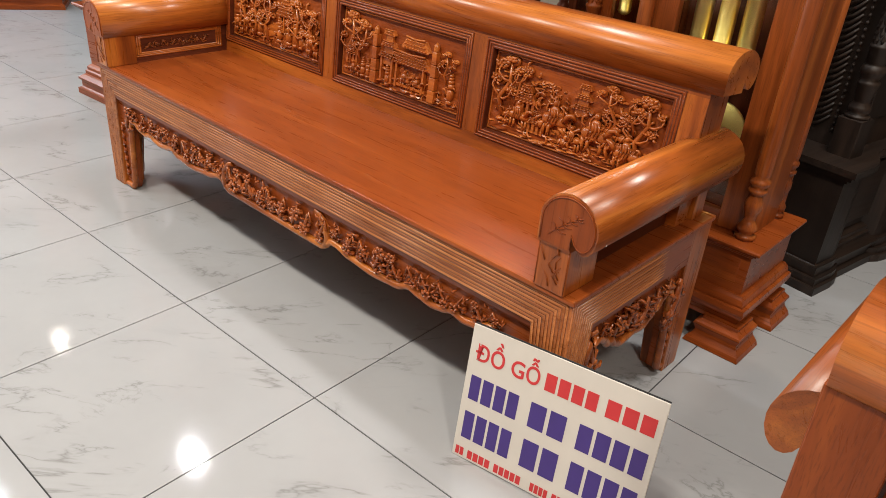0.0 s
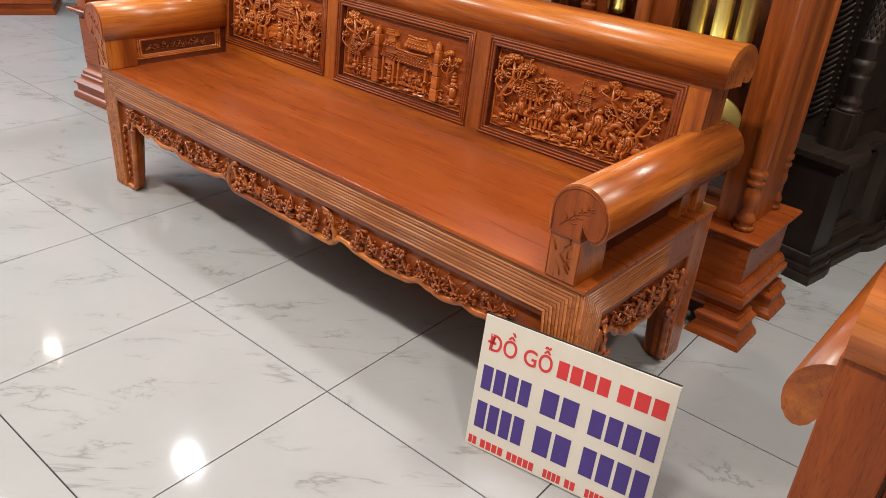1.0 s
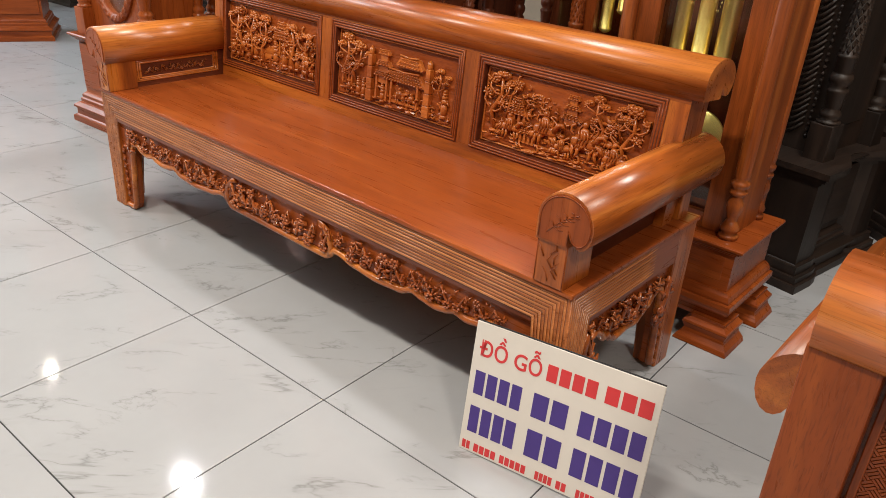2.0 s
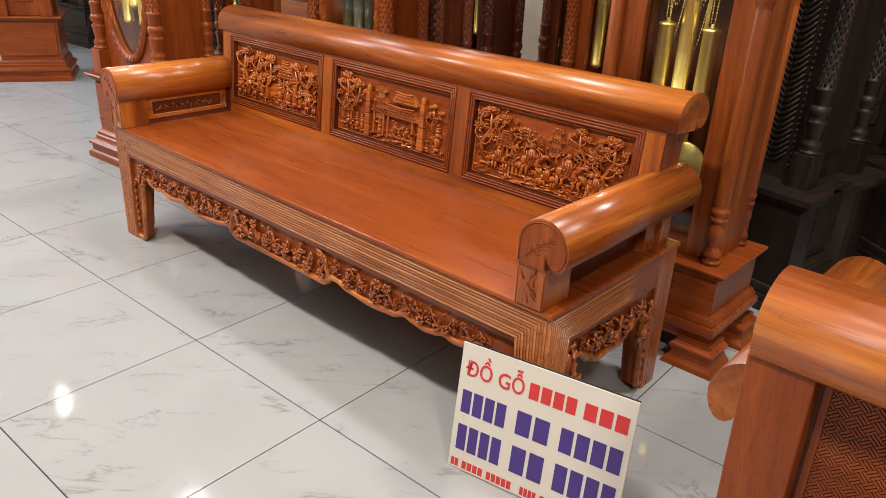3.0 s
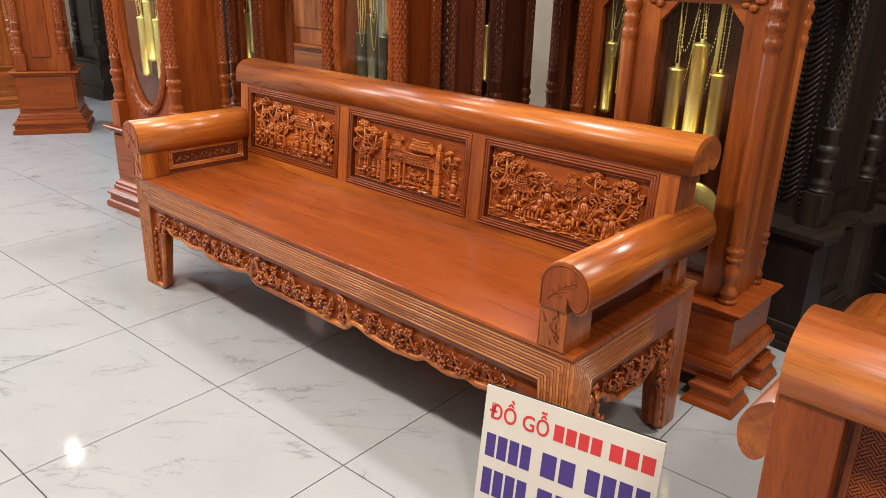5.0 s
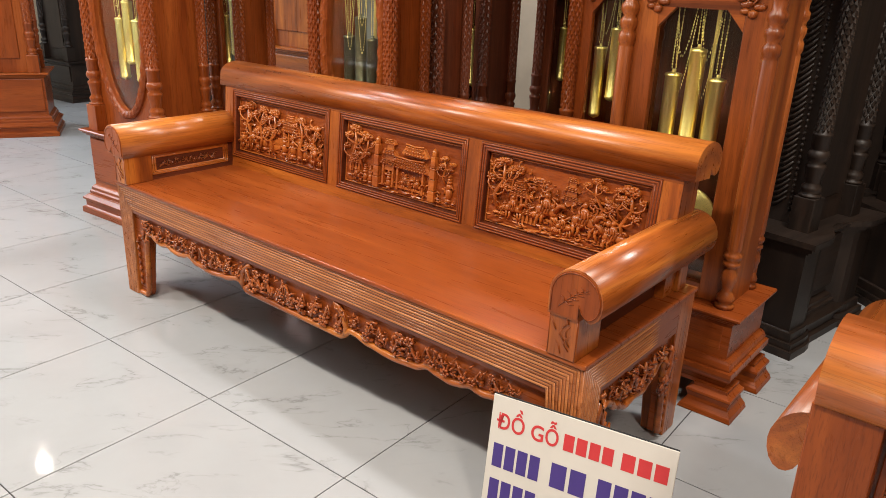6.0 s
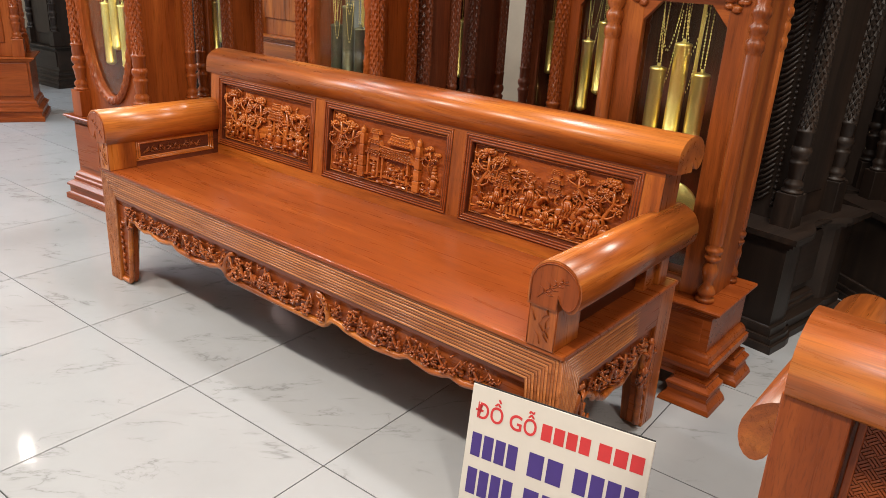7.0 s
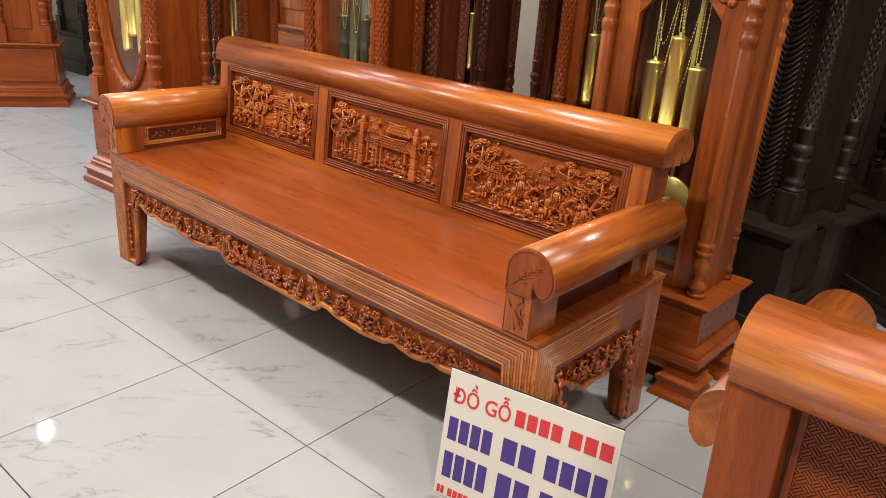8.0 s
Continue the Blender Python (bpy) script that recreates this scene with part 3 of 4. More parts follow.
def fret_panel(x0, x1, z0, z1, y, pitch=0.03):
    """A raised diagonal lattice of interlocking short bars on a board."""
    bm = bmesh.new()
    w, t = pitch * 0.22, 0.0025
    n = int(max(x1 - x0, z1 - z0) / pitch) + 3
    rot = Matrix.Rotation(radians(45), 3, "Y")
    c = Vector(((x0 + x1) / 2, 0, (z0 + z1) / 2))
    for i in range(-n, n + 1):
        for j in range(-n, n + 1):
            across = (i + j) % 2 == 0
            for q in (-0.33, 0.0, 0.33):
                L = pitch * 0.5
                dx, dz = (L, w / 2) if across else (w / 2, L)
                ox, oz = (0, q * pitch) if across else (q * pitch, 0)
                mid = rot @ Vector((i * pitch + ox, 0, j * pitch + oz)) + c
                if not (x0 + 0.007 < mid.x < x1 - 0.007 and z0 + 0.007 < mid.z < z1 - 0.007):
                    continue
                lo = [rot @ Vector((i * pitch + ox + a * dx, 0, j * pitch + oz + b * dz)) + c for a, b in ((-1, -1), (1, -1), (1, 1), (-1, 1))]
                v = [bm.verts.new((p.x, y, p.z)) for p in lo] + [bm.verts.new((p.x, y + t, p.z)) for p in lo]
                for f in ((4, 7, 6, 5), (0, 1, 5, 4), (1, 2, 6, 5), (2, 3, 7, 6), (3, 0, 4, 7)):
                    bm.faces.new([v[k] for k in f])
    bmesh.ops.recalc_face_normals(bm, faces=bm.faces)
    return bm


def carved_seat(name, label, category, W, panels, end_inset, group, arm_end=0.64, LEAN=LEAN, D=D, spread=0.0):
    """A bench or armchair of the suite: legs, reeded rails, scalloped aprons, rolled arms and rolled back."""
    top = thing(name, label, category, group)
    h = W / 2
    # legs, tapering to the floor
    for sx in (-1, 1):
        for sy in (0, 1):
            bm = bmesh.new()
            a, b = 0.105, 0.078
            y_out = 0.006 if sy == 0 else D
            y_in = 1 if sy == 0 else -1
            zt = S - 0.012
            vs = []
            for z, w in ((0.0, b), (0.25, (a + b) / 2), (zt, a)):
                xo, xi = sx * (h - 0.006), sx * (h - w)
                yo, yi = y_out, y_out + y_in * w
                vs.append([bm.verts.new(p) for p in ((xo, yo, z), (xi, yo, z), (xi, yi, z), (xo, yi, z))])
            for p, q in zip(vs, vs[1:]):
                for k in range(4):
                    bm.faces.new((p[k], p[(k + 1) % 4], q[(k + 1) % 4], q[k]))
            bm.faces.new(vs[0])
            bm.faces.new(vs[-1])
            bmesh.ops.recalc_face_normals(bm, faces=bm.faces)
            bmesh.ops.bevel(bm, geom=[e for e in bm.edges], offset=0.003, segments=1, affect="EDGES")
            part("leg", bm, WOOD["orangez"], top)
    # rails
    # Rail core in darker brown, so the grooves between the reeds read dark.
    front = part("front_rail", box(bmesh.new(), -h + 0.1, h - 0.1, 0.006, 0.05, RB, S - 0.012), WOOD["brownx"], top, "rail with fine parallel reeds")
    sides = {}
    part("back_rail", box(bmesh.new(), -h + 0.1, h - 0.1, D - 0.05, D - 0.002, RB, S - 0.012), WOOD["orangex"], top)
    for s in (-1, 1):
        sides[s] = part("side_rail", box(bmesh.new(), min(s * (h - 0.006), s * (h - 0.05)), max(s * (h - 0.006), s * (h - 0.05)), 0.1, D - 0.1, RB, S - 0.012), WOOD["redy"], top)
    # reeds that follow rail and legs with mitred corners
    n = 11
    for k in range(n):
        d = 0.01 + 0.0088 * k
        e = d * 0.72 + 0.002
        bm = reed_loop(bmesh.new(), [(-h + e, 0.006, 0.002), (-h + d, 0.006, S - d), (h - d, 0.006, S - d), (h - e, 0.006, 0.002)], 0.0036, (0, -1, 0))
        part("reed", bm, WOOD["tanx"], front)
        for s in (-1, 1):
            bm = reed_loop(bmesh.new(), [(s * (h - 0.006), e, 0.002), (s * (h - 0.006), d, S - d), (s * (h - 0.006), D * 0.56, S - d), (s * (h - 0.0095), D * 0.66, S - d)], 0.0036, (s, 0, 0))
            if s < 0:
                bmesh.ops.reverse_faces(bm, faces=bm.faces)
            part("reed", bm, WOOD["tany"], sides[s])
    # seat board
    bm = box(bmesh.new(), -h, h, -0.002, D + 0.002, S - 0.014, S, 0.004)
    part("seat", bm, WOOD["redx"], top, "smooth lacquered plank seat")
    # aprons
    apron(top, h - LW + 0.02, Matrix.Translation((0, 0.018, 0)), 3, W > 1.5)
    for s in (-1, 1):
        apron(top, (D - 2 * LW) / 2 + 0.02, Matrix.Translation((s * (h - 0.018), D / 2, 0)) @ Matrix.Rotation(s * radians(90), 4, "Z"), 5, False)
    # arms
    h += spread
    for s in (-1, 1):
        prof = [(s * u, w) for u, w in curl_profile(h - 0.092, h + 0.044, 0.575, 0.697, h - 0.012)]
        arm = part("arm_rail", prism(bmesh.new(), prof, "y", -0.01, arm_end, flat=False), WOOD["orangey"], top, "thick rolled arm rail")
        post = part("arm_post", box(bmesh.new(), min(s * (h - 0.089), s * (h - 0.012)), max(s * (h - 0.089), s * (h - 0.012)), -0.006, 0.105, S, 0.577, 0.003), WOOD["orangez"], top)
        cap = [(s * (h - 0.024 + (u - h + 0.024) * 0.94), 0.636 + (w - 0.636) * 0.93) for u, w in curl_profile(h - 0.092, h + 0.044, 0.575, 0.697, h - 0.012)]
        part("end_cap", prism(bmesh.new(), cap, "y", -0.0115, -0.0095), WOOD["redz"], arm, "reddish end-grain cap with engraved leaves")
        # incised leaves on the end of the arm and its post
        rng = random.Random(9)
        bm = bmesh.new()
        cx = s * (h - 0.05)
        for k in range(8):
            x, z = cx + rng.uniform(-0.026, 0.026), S + 0.012 + 0.011 * k
            tube(bm, [(x, -0.0075, z), (x + rng.uniform(-0.015, 0.015), -0.0085, z + 0.016), (x + rng.uniform(-0.02, 0.02), -0.0075, z + 0.03)], 0.0016, 4, 0.0006)
        for q in (-0.036, 0.036):
            tube(bm, [(cx + q, -0.0065, S + 0.004), (cx + q, -0.0065, 0.575)], 0.0014, 4)
        part("leaf_carving", bm, WOOD["redz"], post)
        bm = bmesh.new()
        mx = s * (h - 0.03)
        loop = [(s * (h - 0.024 + (u - h + 0.024) * 0.9), -0.0118, 0.635 + (w - 0.635) * 0.86) for u, w in curl_profile(h - 0.092, h + 0.044, 0.575, 0.697, h - 0.012)]
        tube(bm, loop, 0.0016, 4)
        stem = [(mx - s * 0.035 + s * 0.06 * q, 0.598 + 0.075 * q - 0.02 * q * q) for q in (0.0, 0.25, 0.5, 0.75, 1.0)]
        tube(bm, [(a, -0.0118, b) for a, b in stem], 0.0013, 4)
        for k, (a, b) in enumerate(stem[1:]):
            for e in (0.35, 1.9, -0.5):
                q = 0.024 - 0.003 * k
                tube(bm, [(a, -0.0117, b), (a + s * q * 0.5 * math.cos(e), -0.0122, b + q * 0.42 * math.sin(e)), (a + s * q * math.cos(e + 0.25), -0.0117, b + q * 0.6 * math.sin(e + 0.25))], 0.0019, 4, 0.0008)
        part("leaf_carving", bm, WOOD["redz"], arm)
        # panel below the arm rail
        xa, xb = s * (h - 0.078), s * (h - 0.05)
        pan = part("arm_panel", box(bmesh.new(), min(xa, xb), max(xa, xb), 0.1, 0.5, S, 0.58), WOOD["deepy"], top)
        bm = bmesh.new()
        ins = s * (h - 0.078)
        for k, d in enumerate((0.0, 0.009, 0.018)):
            reed_loop(bm, [(ins, 0.108 + d, 0.492 + d * 0.6), (ins, 0.108 + d, 0.57 - d * 0.6), (ins, 0.46 - d, 0.57 - d * 0.6), (ins, 0.46 - d, 0.492 + d * 0.6), (ins, 0.108 + d, 0.492 + d * 0.6)], 0.0042, (-s, 0, 0))
        part("moulding", bm, WOOD["orangey"], pan)
        bm = bmesh.new()
        scroll_relief(bm, random.Random(21), -0.14, 0.14, lambda x: (-0.016, 0.016), 0.007, 0.03)
        bmesh.ops.transform(bm, matrix=Matrix.Translation((ins, 0.285, 0.531)) @ Matrix.Rotation(-s * radians(90), 4, "Z"), verts=bm.verts)
        tagged(part("carving", bm, WOOD["orangey"], pan), kind="stuff")
        part("rear_post", box(bmesh.new(), min(s * (h - 0.07), s * (h - 0.012)), max(s * (h - 0.07), s * (h - 0.012)), min(0.555, arm_end - 0.085), min(0.61, arm_end - 0.03), S, 0.577, 0.003), WOOD["orangez"], top)
    # back
    z0, z1 = (0.045, 0.322) if panels > 1 else (0.03, 0.25)
    hb = h - end_inset
    bm = box(bmesh.new(), -hb + 0.05, hb - 0.05, 0.028, 0.048, 0.02, z1 + 0.01)
    bmesh.ops.transform(bm, matrix=LEAN, verts=bm.verts)
    part("back_board", bm, WOOD["redx"], top)
    pw = (2 * hb - 0.12 - 0.06 * (panels - 1)) / panels
    for a, b, name_ in ((0.0, z0, "bottom_rail"), (z1, z1 + 0.03, "top_rail")):
        bm = box(bmesh.new(), -hb, hb, 0.0, 0.06, a, b)
        bmesh.ops.transform(bm, matrix=LEAN, verts=bm.verts)
        part(name_, bm, WOOD["orangex"], top)
    edges = [-hb + 0.06 + k * (pw + 0.06) for k in range(panels)]
    stiles = [(-hb, -hb + 0.06)] + [(e - 0.06, e) for e in edges[1:]] + [(hb - 0.06, hb)]
    for a, b in stiles:
        wide = 0.11 if abs(a) > hb - 0.08 or abs(b) > hb - 0.001 else 0.06
        bm = box(bmesh.new(), a, b, 0.0, wide, z0, z1)
        bmesh.ops.transform(bm, matrix=LEAN, verts=bm.verts)
        part("stile", bm, WOOD["orangez"], top)
    for k, x0 in enumerate(edges):
        x1 = x0 + pw
        bm = bmesh.new()
        for d, y in ((0.001, -0.003), (0.0095, -0.002), (0.018, -0.001)):
            reed_loop(bm, [(x0 + d, y, z0 + d), (x0 + d, y, z1 - d), (x1 - d, y, z1 - d), (x1 - d, y, z0 + d), (x0 + d, y, z0 + d)], 0.0028, (0, -1, 0))
        bmesh.ops.transform(bm, matrix=LEAN, verts=bm.verts)
        mould = part("panel_moulding", bm, WOOD["redx"], top)
        bm = bmesh.new()
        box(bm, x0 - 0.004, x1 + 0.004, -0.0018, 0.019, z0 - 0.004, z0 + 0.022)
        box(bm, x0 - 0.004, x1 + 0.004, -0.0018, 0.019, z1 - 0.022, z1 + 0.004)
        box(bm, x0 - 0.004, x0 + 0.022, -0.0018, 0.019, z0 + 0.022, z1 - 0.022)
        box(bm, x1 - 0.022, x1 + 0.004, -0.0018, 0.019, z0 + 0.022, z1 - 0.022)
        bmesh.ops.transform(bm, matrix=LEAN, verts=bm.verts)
        # Groove darkness is put into the wood colour, darker than the reeds.
        part("cove", bm, WOOD["deepx"], mould, "recess of the moulding in darker wood")
        m0 = 0.03
        if panels > 1:
            bm = back_scene(k, pw - 2 * m0, z1 - z0 - 2 * m0)
            bmesh.ops.transform(bm, matrix=LEAN @ Matrix.Translation((x0 + m0, 0.0185, z0 + m0)), verts=bm.verts)
            relief = part("carved_panel", bm, WOOD["carvedx"], mould, "deeply carved landscape relief")
            # Both grounds in darker red, their shade put into the colour.
            bm = box(bmesh.new(), x0 + 0.017, x1 - 0.017, 0.0185, 0.0275, z0 + 0.017, z1 - 0.017)
            bmesh.ops.transform(bm, matrix=LEAN, verts=bm.verts)
            part("panel_ground", bm, WOOD["redx"], relief)
            bm = rough_ground(k, pw - 2 * m0, z1 - z0 - 2 * m0)
            bmesh.ops.transform(bm, matrix=LEAN @ Matrix.Translation((x0 + m0, 0.018, z0 + m0)), verts=bm.verts)
            part("chiselled_ground", bm, WOOD["redx"], relief)
        bm = bmesh.new()
        d = 0.029
        reed_loop(bm, [(x0 + d, 0.016, z0 + d), (x0 + d, 0.016, z1 - d), (x1 - d, 0.016, z1 - d), (x1 - d, 0.016, z0 + d), (x0 + d, 0.016, z0 + d)], 0.003, (0, -1, 0))
        bmesh.ops.transform(bm, matrix=LEAN, verts=bm.verts)
        part("inner_bead", bm, WOOD["carvedx"], mould)
    roll = curl_profile(-0.006, 0.165, 0.335, 0.436, 0.1) if panels > 1 else curl_profile(-0.02, 0.135, 0.268, 0.385, 0.115)
    over = 0.03 if panels > 1 else -0.004
    bm = prism(bmesh.new(), roll, "x", -hb - over, hb + over, flat=False)
    bmesh.ops.transform(bm, matrix=LEAN, verts=bm.verts)
    part("back_roll", bm, WOOD["orangex"], top, "thick rolled top rail of the back")
    if panels == 1:
        # Rear parts in darker wood: shade under the roll is put into the colour.
        bm = fret_panel(-hb + 0.1, hb - 0.1, -0.1, 0.285, 0.085, 0.016)
        bmesh.ops.transform(bm, matrix=LEAN, verts=bm.verts)
        part("fret_relief", bm, WOOD["redx"], top, "interlocking diagonal fret relief")
        bm = bmesh.new()
        for s in (-1, 1):
            box(bm, min(s * (hb - 0.112), s * (hb - 0.1)), max(s * (hb - 0.112), s * (hb - 0.1)), 0.08, 0.092, -0.1, 0.285, 0.002)
        box(bm, -hb + 0.112, hb - 0.112, 0.08, 0.092, -0.1, -0.088, 0.002)
        bmesh.ops.transform(bm, matrix=LEAN, verts=bm.verts)
        part("fret_border", bm, WOOD["redz"], top, "narrow raised border of the fret")
        bm = box(bmesh.new(), -hb + 0.09, hb - 0.09, 0.055, 0.085, -0.1, 0.27)
        bmesh.ops.transform(bm, matrix=LEAN, verts=bm.verts)
        part("rear_panel", bm, WOOD["brownx"], top)
        for s in (-1, 1):
            bm = box(bmesh.new(), min(s * hb, s * (hb - 0.095)), max(s * hb, s * (hb - 0.095)), 0.061, 0.125, -0.11, 0.275, 0.003)
            bmesh.ops.transform(bm, matrix=LEAN, verts=bm.verts)
            part("rear_stile", bm, WOOD["redz"], top)
    return top


bench = carved_seat("carved_bench", "long orange-brown carved wooden bench with three relief panels", "bench", 2.13, 3, 0.024, "carved wooden suite", spread=-0.015)
bench.matrix_world = pose(-1.062, 0, 0)
chair = carved_seat("armchair", "orange-brown wooden armchair with rolled rails and fretted back", "armchair", 0.84, 1, 0.012, "carved wooden suite", 0.57, Matrix.Translation((0, -0.02, 0)) @ LEAN, 0.575, 0.03)
chair.matrix_world = pose(0.5 + 0.45, 0.315, 0, 0, 0, 180)


# ---- sign ----
def flat_text(words, size, material, parent, name):
    """Letters of the built-in font as a thin mesh, lower left corner at the origin, in the plane y = 0."""
    curve = bpy.data.curves.new(name, "FONT")
    curve.body, curve.size, curve.extrude, curve.offset = words, size, 0.0004, size * 0.012
    ob = new(name, curve)
    bpy.context.view_layer.update()
    me = bpy.data.meshes.new_from_object(ob.evaluated_get(bpy.context.evaluated_depsgraph_get()))
    bpy.data.objects.remove(ob)
    me.transform(Matrix.Rotation(radians(90), 4, "X"))
    me.materials.clear()
    me.materials.append(material)
    made = new(name, me)
    made.parent = parent
    return made


def make_sign():
    top = thing("advertising_sign", "cream board sign with red and blue lettering leaning on the bench", "sign")
    W, H = 0.449, 0.339
    part("board", box(bmesh.new(), 0, W, 0, 0.004, 0, H, 0.0008), BOARD, top)
    part("edge_strip", box(bmesh.new(), 0.001, W - 0.001, 0.0045, 0.006, H - 0.012, H + 0.003), GROUT, top)

    def bars(groups, v0, v1, material, name):
        """Upright bars, one for each letter or figure of a group (start, end, count)."""
        for a, b, n in groups:
            step = (b - a) / n
            for k in range(n):
                bm = box(bmesh.new(), W * (a + step * k), W * (a + step * (k + 0.8)), -0.0006, 0.0005, H * (1 - v1), H * (1 - v0))
                part(name, bm, material, top)

    for words, u0, u1 in (("\u0110\u1ed2", 0.035, 0.2), ("G\u1ed6", 0.24, 0.395)):
        t = flat_text(words, 0.055, REDINK, top, "lettering")
        xs = [v.co.x for v in t.data.vertices]
        zs = [v.co.z for v in t.data.vertices]
        k = W * (u1 - u0) / (max(xs) - min(xs))
        t.scale = (k, 1, 1)
        t.location = (W * u0 - min(xs) * k, -0.0004, H * 0.757)
    bars(((0.425, 0.705, 4), (0.735, 0.985, 3)), 0.125, 0.245, REDINK, "name_bar")
    for v0, v1 in ((0.36, 0.54), (0.635, 0.84)):
        bars(((0.035, 0.325, 4), (0.378, 0.59, 2), (0.634, 0.985, 4)), v0, v1, BLUEINK, "number_bar")
    bars(((0.018, 0.07, 2), (0.09, 0.23, 4), (0.25, 0.41, 5), (0.46, 0.56, 4), (0.58, 0.64, 2), (0.69, 0.79, 4), (0.81, 0.9, 3)), 0.92, 0.982, REDINK, "address_bar")
    return top, W, H


sign, SW, SH = make_sign()
across, upward = Vector((0.987, 0.149, 0.029)).normalized(), Vector((-0.052, 0.171, 0.984))
upward = (upward - across * upward.dot(across)).normalized()
sign.matrix_world = Matrix.Translation((-0.187, -0.109, 0.001)) @ Matrix((across, upward.cross(across), upward)).transposed().to_4x4()


# ---- clocks ----
def column_profile(z0, z1, r, kind):
    """Radii up a turned column."""
    h = z1 - z0
    if kind == "plain":
        a = [(1.25, 0), (1.25, .018), (.8, .024), (1.15, .036), (1.2, .05), (.75, .075), (.6, .085), (.8, .11), (1.05, .135), (1.0, .16), (.65, .185), (.62, .19), (1.1, .2), (1.1, .212), (.7, .22), (1.15, .235), (1.15, .25), (.75, .26), (.95, .275), (.95, .28), (1.0, .7), (.9, .705), (1.15, .715), (1.15, .735), (.8, .745), (1.15, .76), (1.15, .775), (.75, .785), (1.2, .8), (1.2, .815), (.8, .825), (1.1, .86), (1.2, .89), (.95, .93), (.8, .95), (1.3, .96), (1.3, 1)]
    else:
        a = [(1.3, 0), (1.3, .012), (.9, .016), (1.15, .03), (1.15, .045), (.8, .06), (.85, .065), (1.05, .12), (1.15, .13), (1.15, .14), (.8, .15), (1.2, .17), (1.25, .185), (1.1, .2), (.9, .205), (1.0, .21), (1.0, .26), (1.1, .265), (1.1, .275), (.85, .28), (.85, .92), (1.2, .93), (1.2, .95), (.9, .96), (1.3, .97), (1.3, 1)]
    if kind == "plain":
        a = [(q, f * 0.66) if f <= 0.28 else (q, f) for q, f in a]
    return [(r * q, z0 + h * f) for q, f in a]


def column(parent, x, y, z0, z1, r, kind, mat):
    bm = lathe(bmesh.new(), column_profile(z0, z1, r, kind), x, y, 18)
    if kind == "scale":
        a, b = z0 + (z1 - z0) * 0.285, z0 + (z1 - z0) * 0.915
        rows, n = int((b - a) / (r * 0.62)), 9
        for i in range(rows):
            for k in range(n):
                t = 2 * math.pi * (k + 0.5 * (i % 2)) / n
                z = a + (b - a) * (i + 0.5) / rows
                dz, dt, r0 = (b - a) / rows * 0.95, math.pi / n * 0.95, r * 0.84
                pts = [(x + r0 * math.cos(t + p), y + r0 * math.sin(t + p), z + q) for p, q in ((0, -dz), (dt, 0), (0, dz), (-dt, 0))]
                vs = [bm.verts.new(p) for p in pts]
                tip = bm.verts.new((x + r * 1.04 * math.cos(t), y + r * 1.04 * math.sin(t), z - dz * 0.3))
                for q in range(4):
                    bm.faces.new((vs[q], vs[(q + 1) % 4], tip))
    return part("column", bm, mat, parent)


def moulded(bm, x0, x1, y0, y1, steps):
    """One body with a rectangular plan and a moulded outline: (overhang, z from, z to) from below."""
    prof = []
    for o, a, b in steps:
        e = min(0.004, (b - a) * 0.3)
        prof += [(o - e, a), (o, a + e), (o, b - e), (o - e, b)]
    return rect_turn(bm, x0, x1, y0, y1, prof)


def rect_turn(bm, x0, x1, y0, y1, prof):
    """A body with a rectangular plan from (overhang, z) pairs."""
    rings = [[bm.verts.new(p) for p in ((x0 - o, y0 - o, z), (x1 + o, y0 - o, z), (x1 + o, y1 + o * 0.3, z), (x0 - o, y1 + o * 0.3, z))] for o, z in prof]
    for a, b in zip(rings, rings[1:]):
        for k in range(4):
            bm.faces.new((a[k], a[(k + 1) % 4], b[(k + 1) % 4], b[k]))
    bm.faces.new(rings[0][::-1])
    bm.faces.new(rings[-1])
    return bm


def oval_ring(cx, cz, rx, rz, y0, y1, w, n=200):
    """An oval frame with a rope-twist carved face."""
    bm = bmesh.new()
    rings = []
    for k in range(n):
        a = 2 * math.pi * k / n
        c, s = math.cos(a), math.sin(a)
        ring = [bm.verts.new((cx + rx * c, y1, cz + rz * s)), bm.verts.new((cx + rx * c, y0, cz + rz * s))]
        for f, lift in ((0.2, 0.008), (0.4, 0.012), (0.6, 0.012), (0.8, 0.008)):
            twist = 0.0045 * max(0.0, math.cos(2 * math.pi * (k / 5 + f * 0.9)))
            ring.append(bm.verts.new((cx + (rx + w * f) * c, y0 - lift - twist, cz + (rz + w * f) * s)))
        ring += [bm.verts.new((cx + (rx + w) * c, y0, cz + (rz + w) * s)), bm.verts.new((cx + (rx + w) * c, y1, cz + (rz + w) * s))]
        rings.append(ring)
    for k in range(n):
        a, b = rings[k], rings[(k + 1) % n]
        for q in range(7):
            bm.faces.new((a[q], a[q + 1], b[q + 1], b[q]))
    bmesh.ops.recalc_face_normals(bm, faces=bm.faces)
    return bm


def chain(bm, pts, r=0.0022):
    """Small links along a hanging line."""
    pts = [Vector(p) for p in pts]
    for a, b in zip(pts, pts[1:]):
        n = max(1, int((b - a).length / 0.009))
        for k in range(n):
            p = a + (b - a) * ((k + 0.5) / n)
            blob(bm, p, (r * (1.3 if k % 2 else 0.7), r * (0.7 if k % 2 else 1.3), 0.0045))


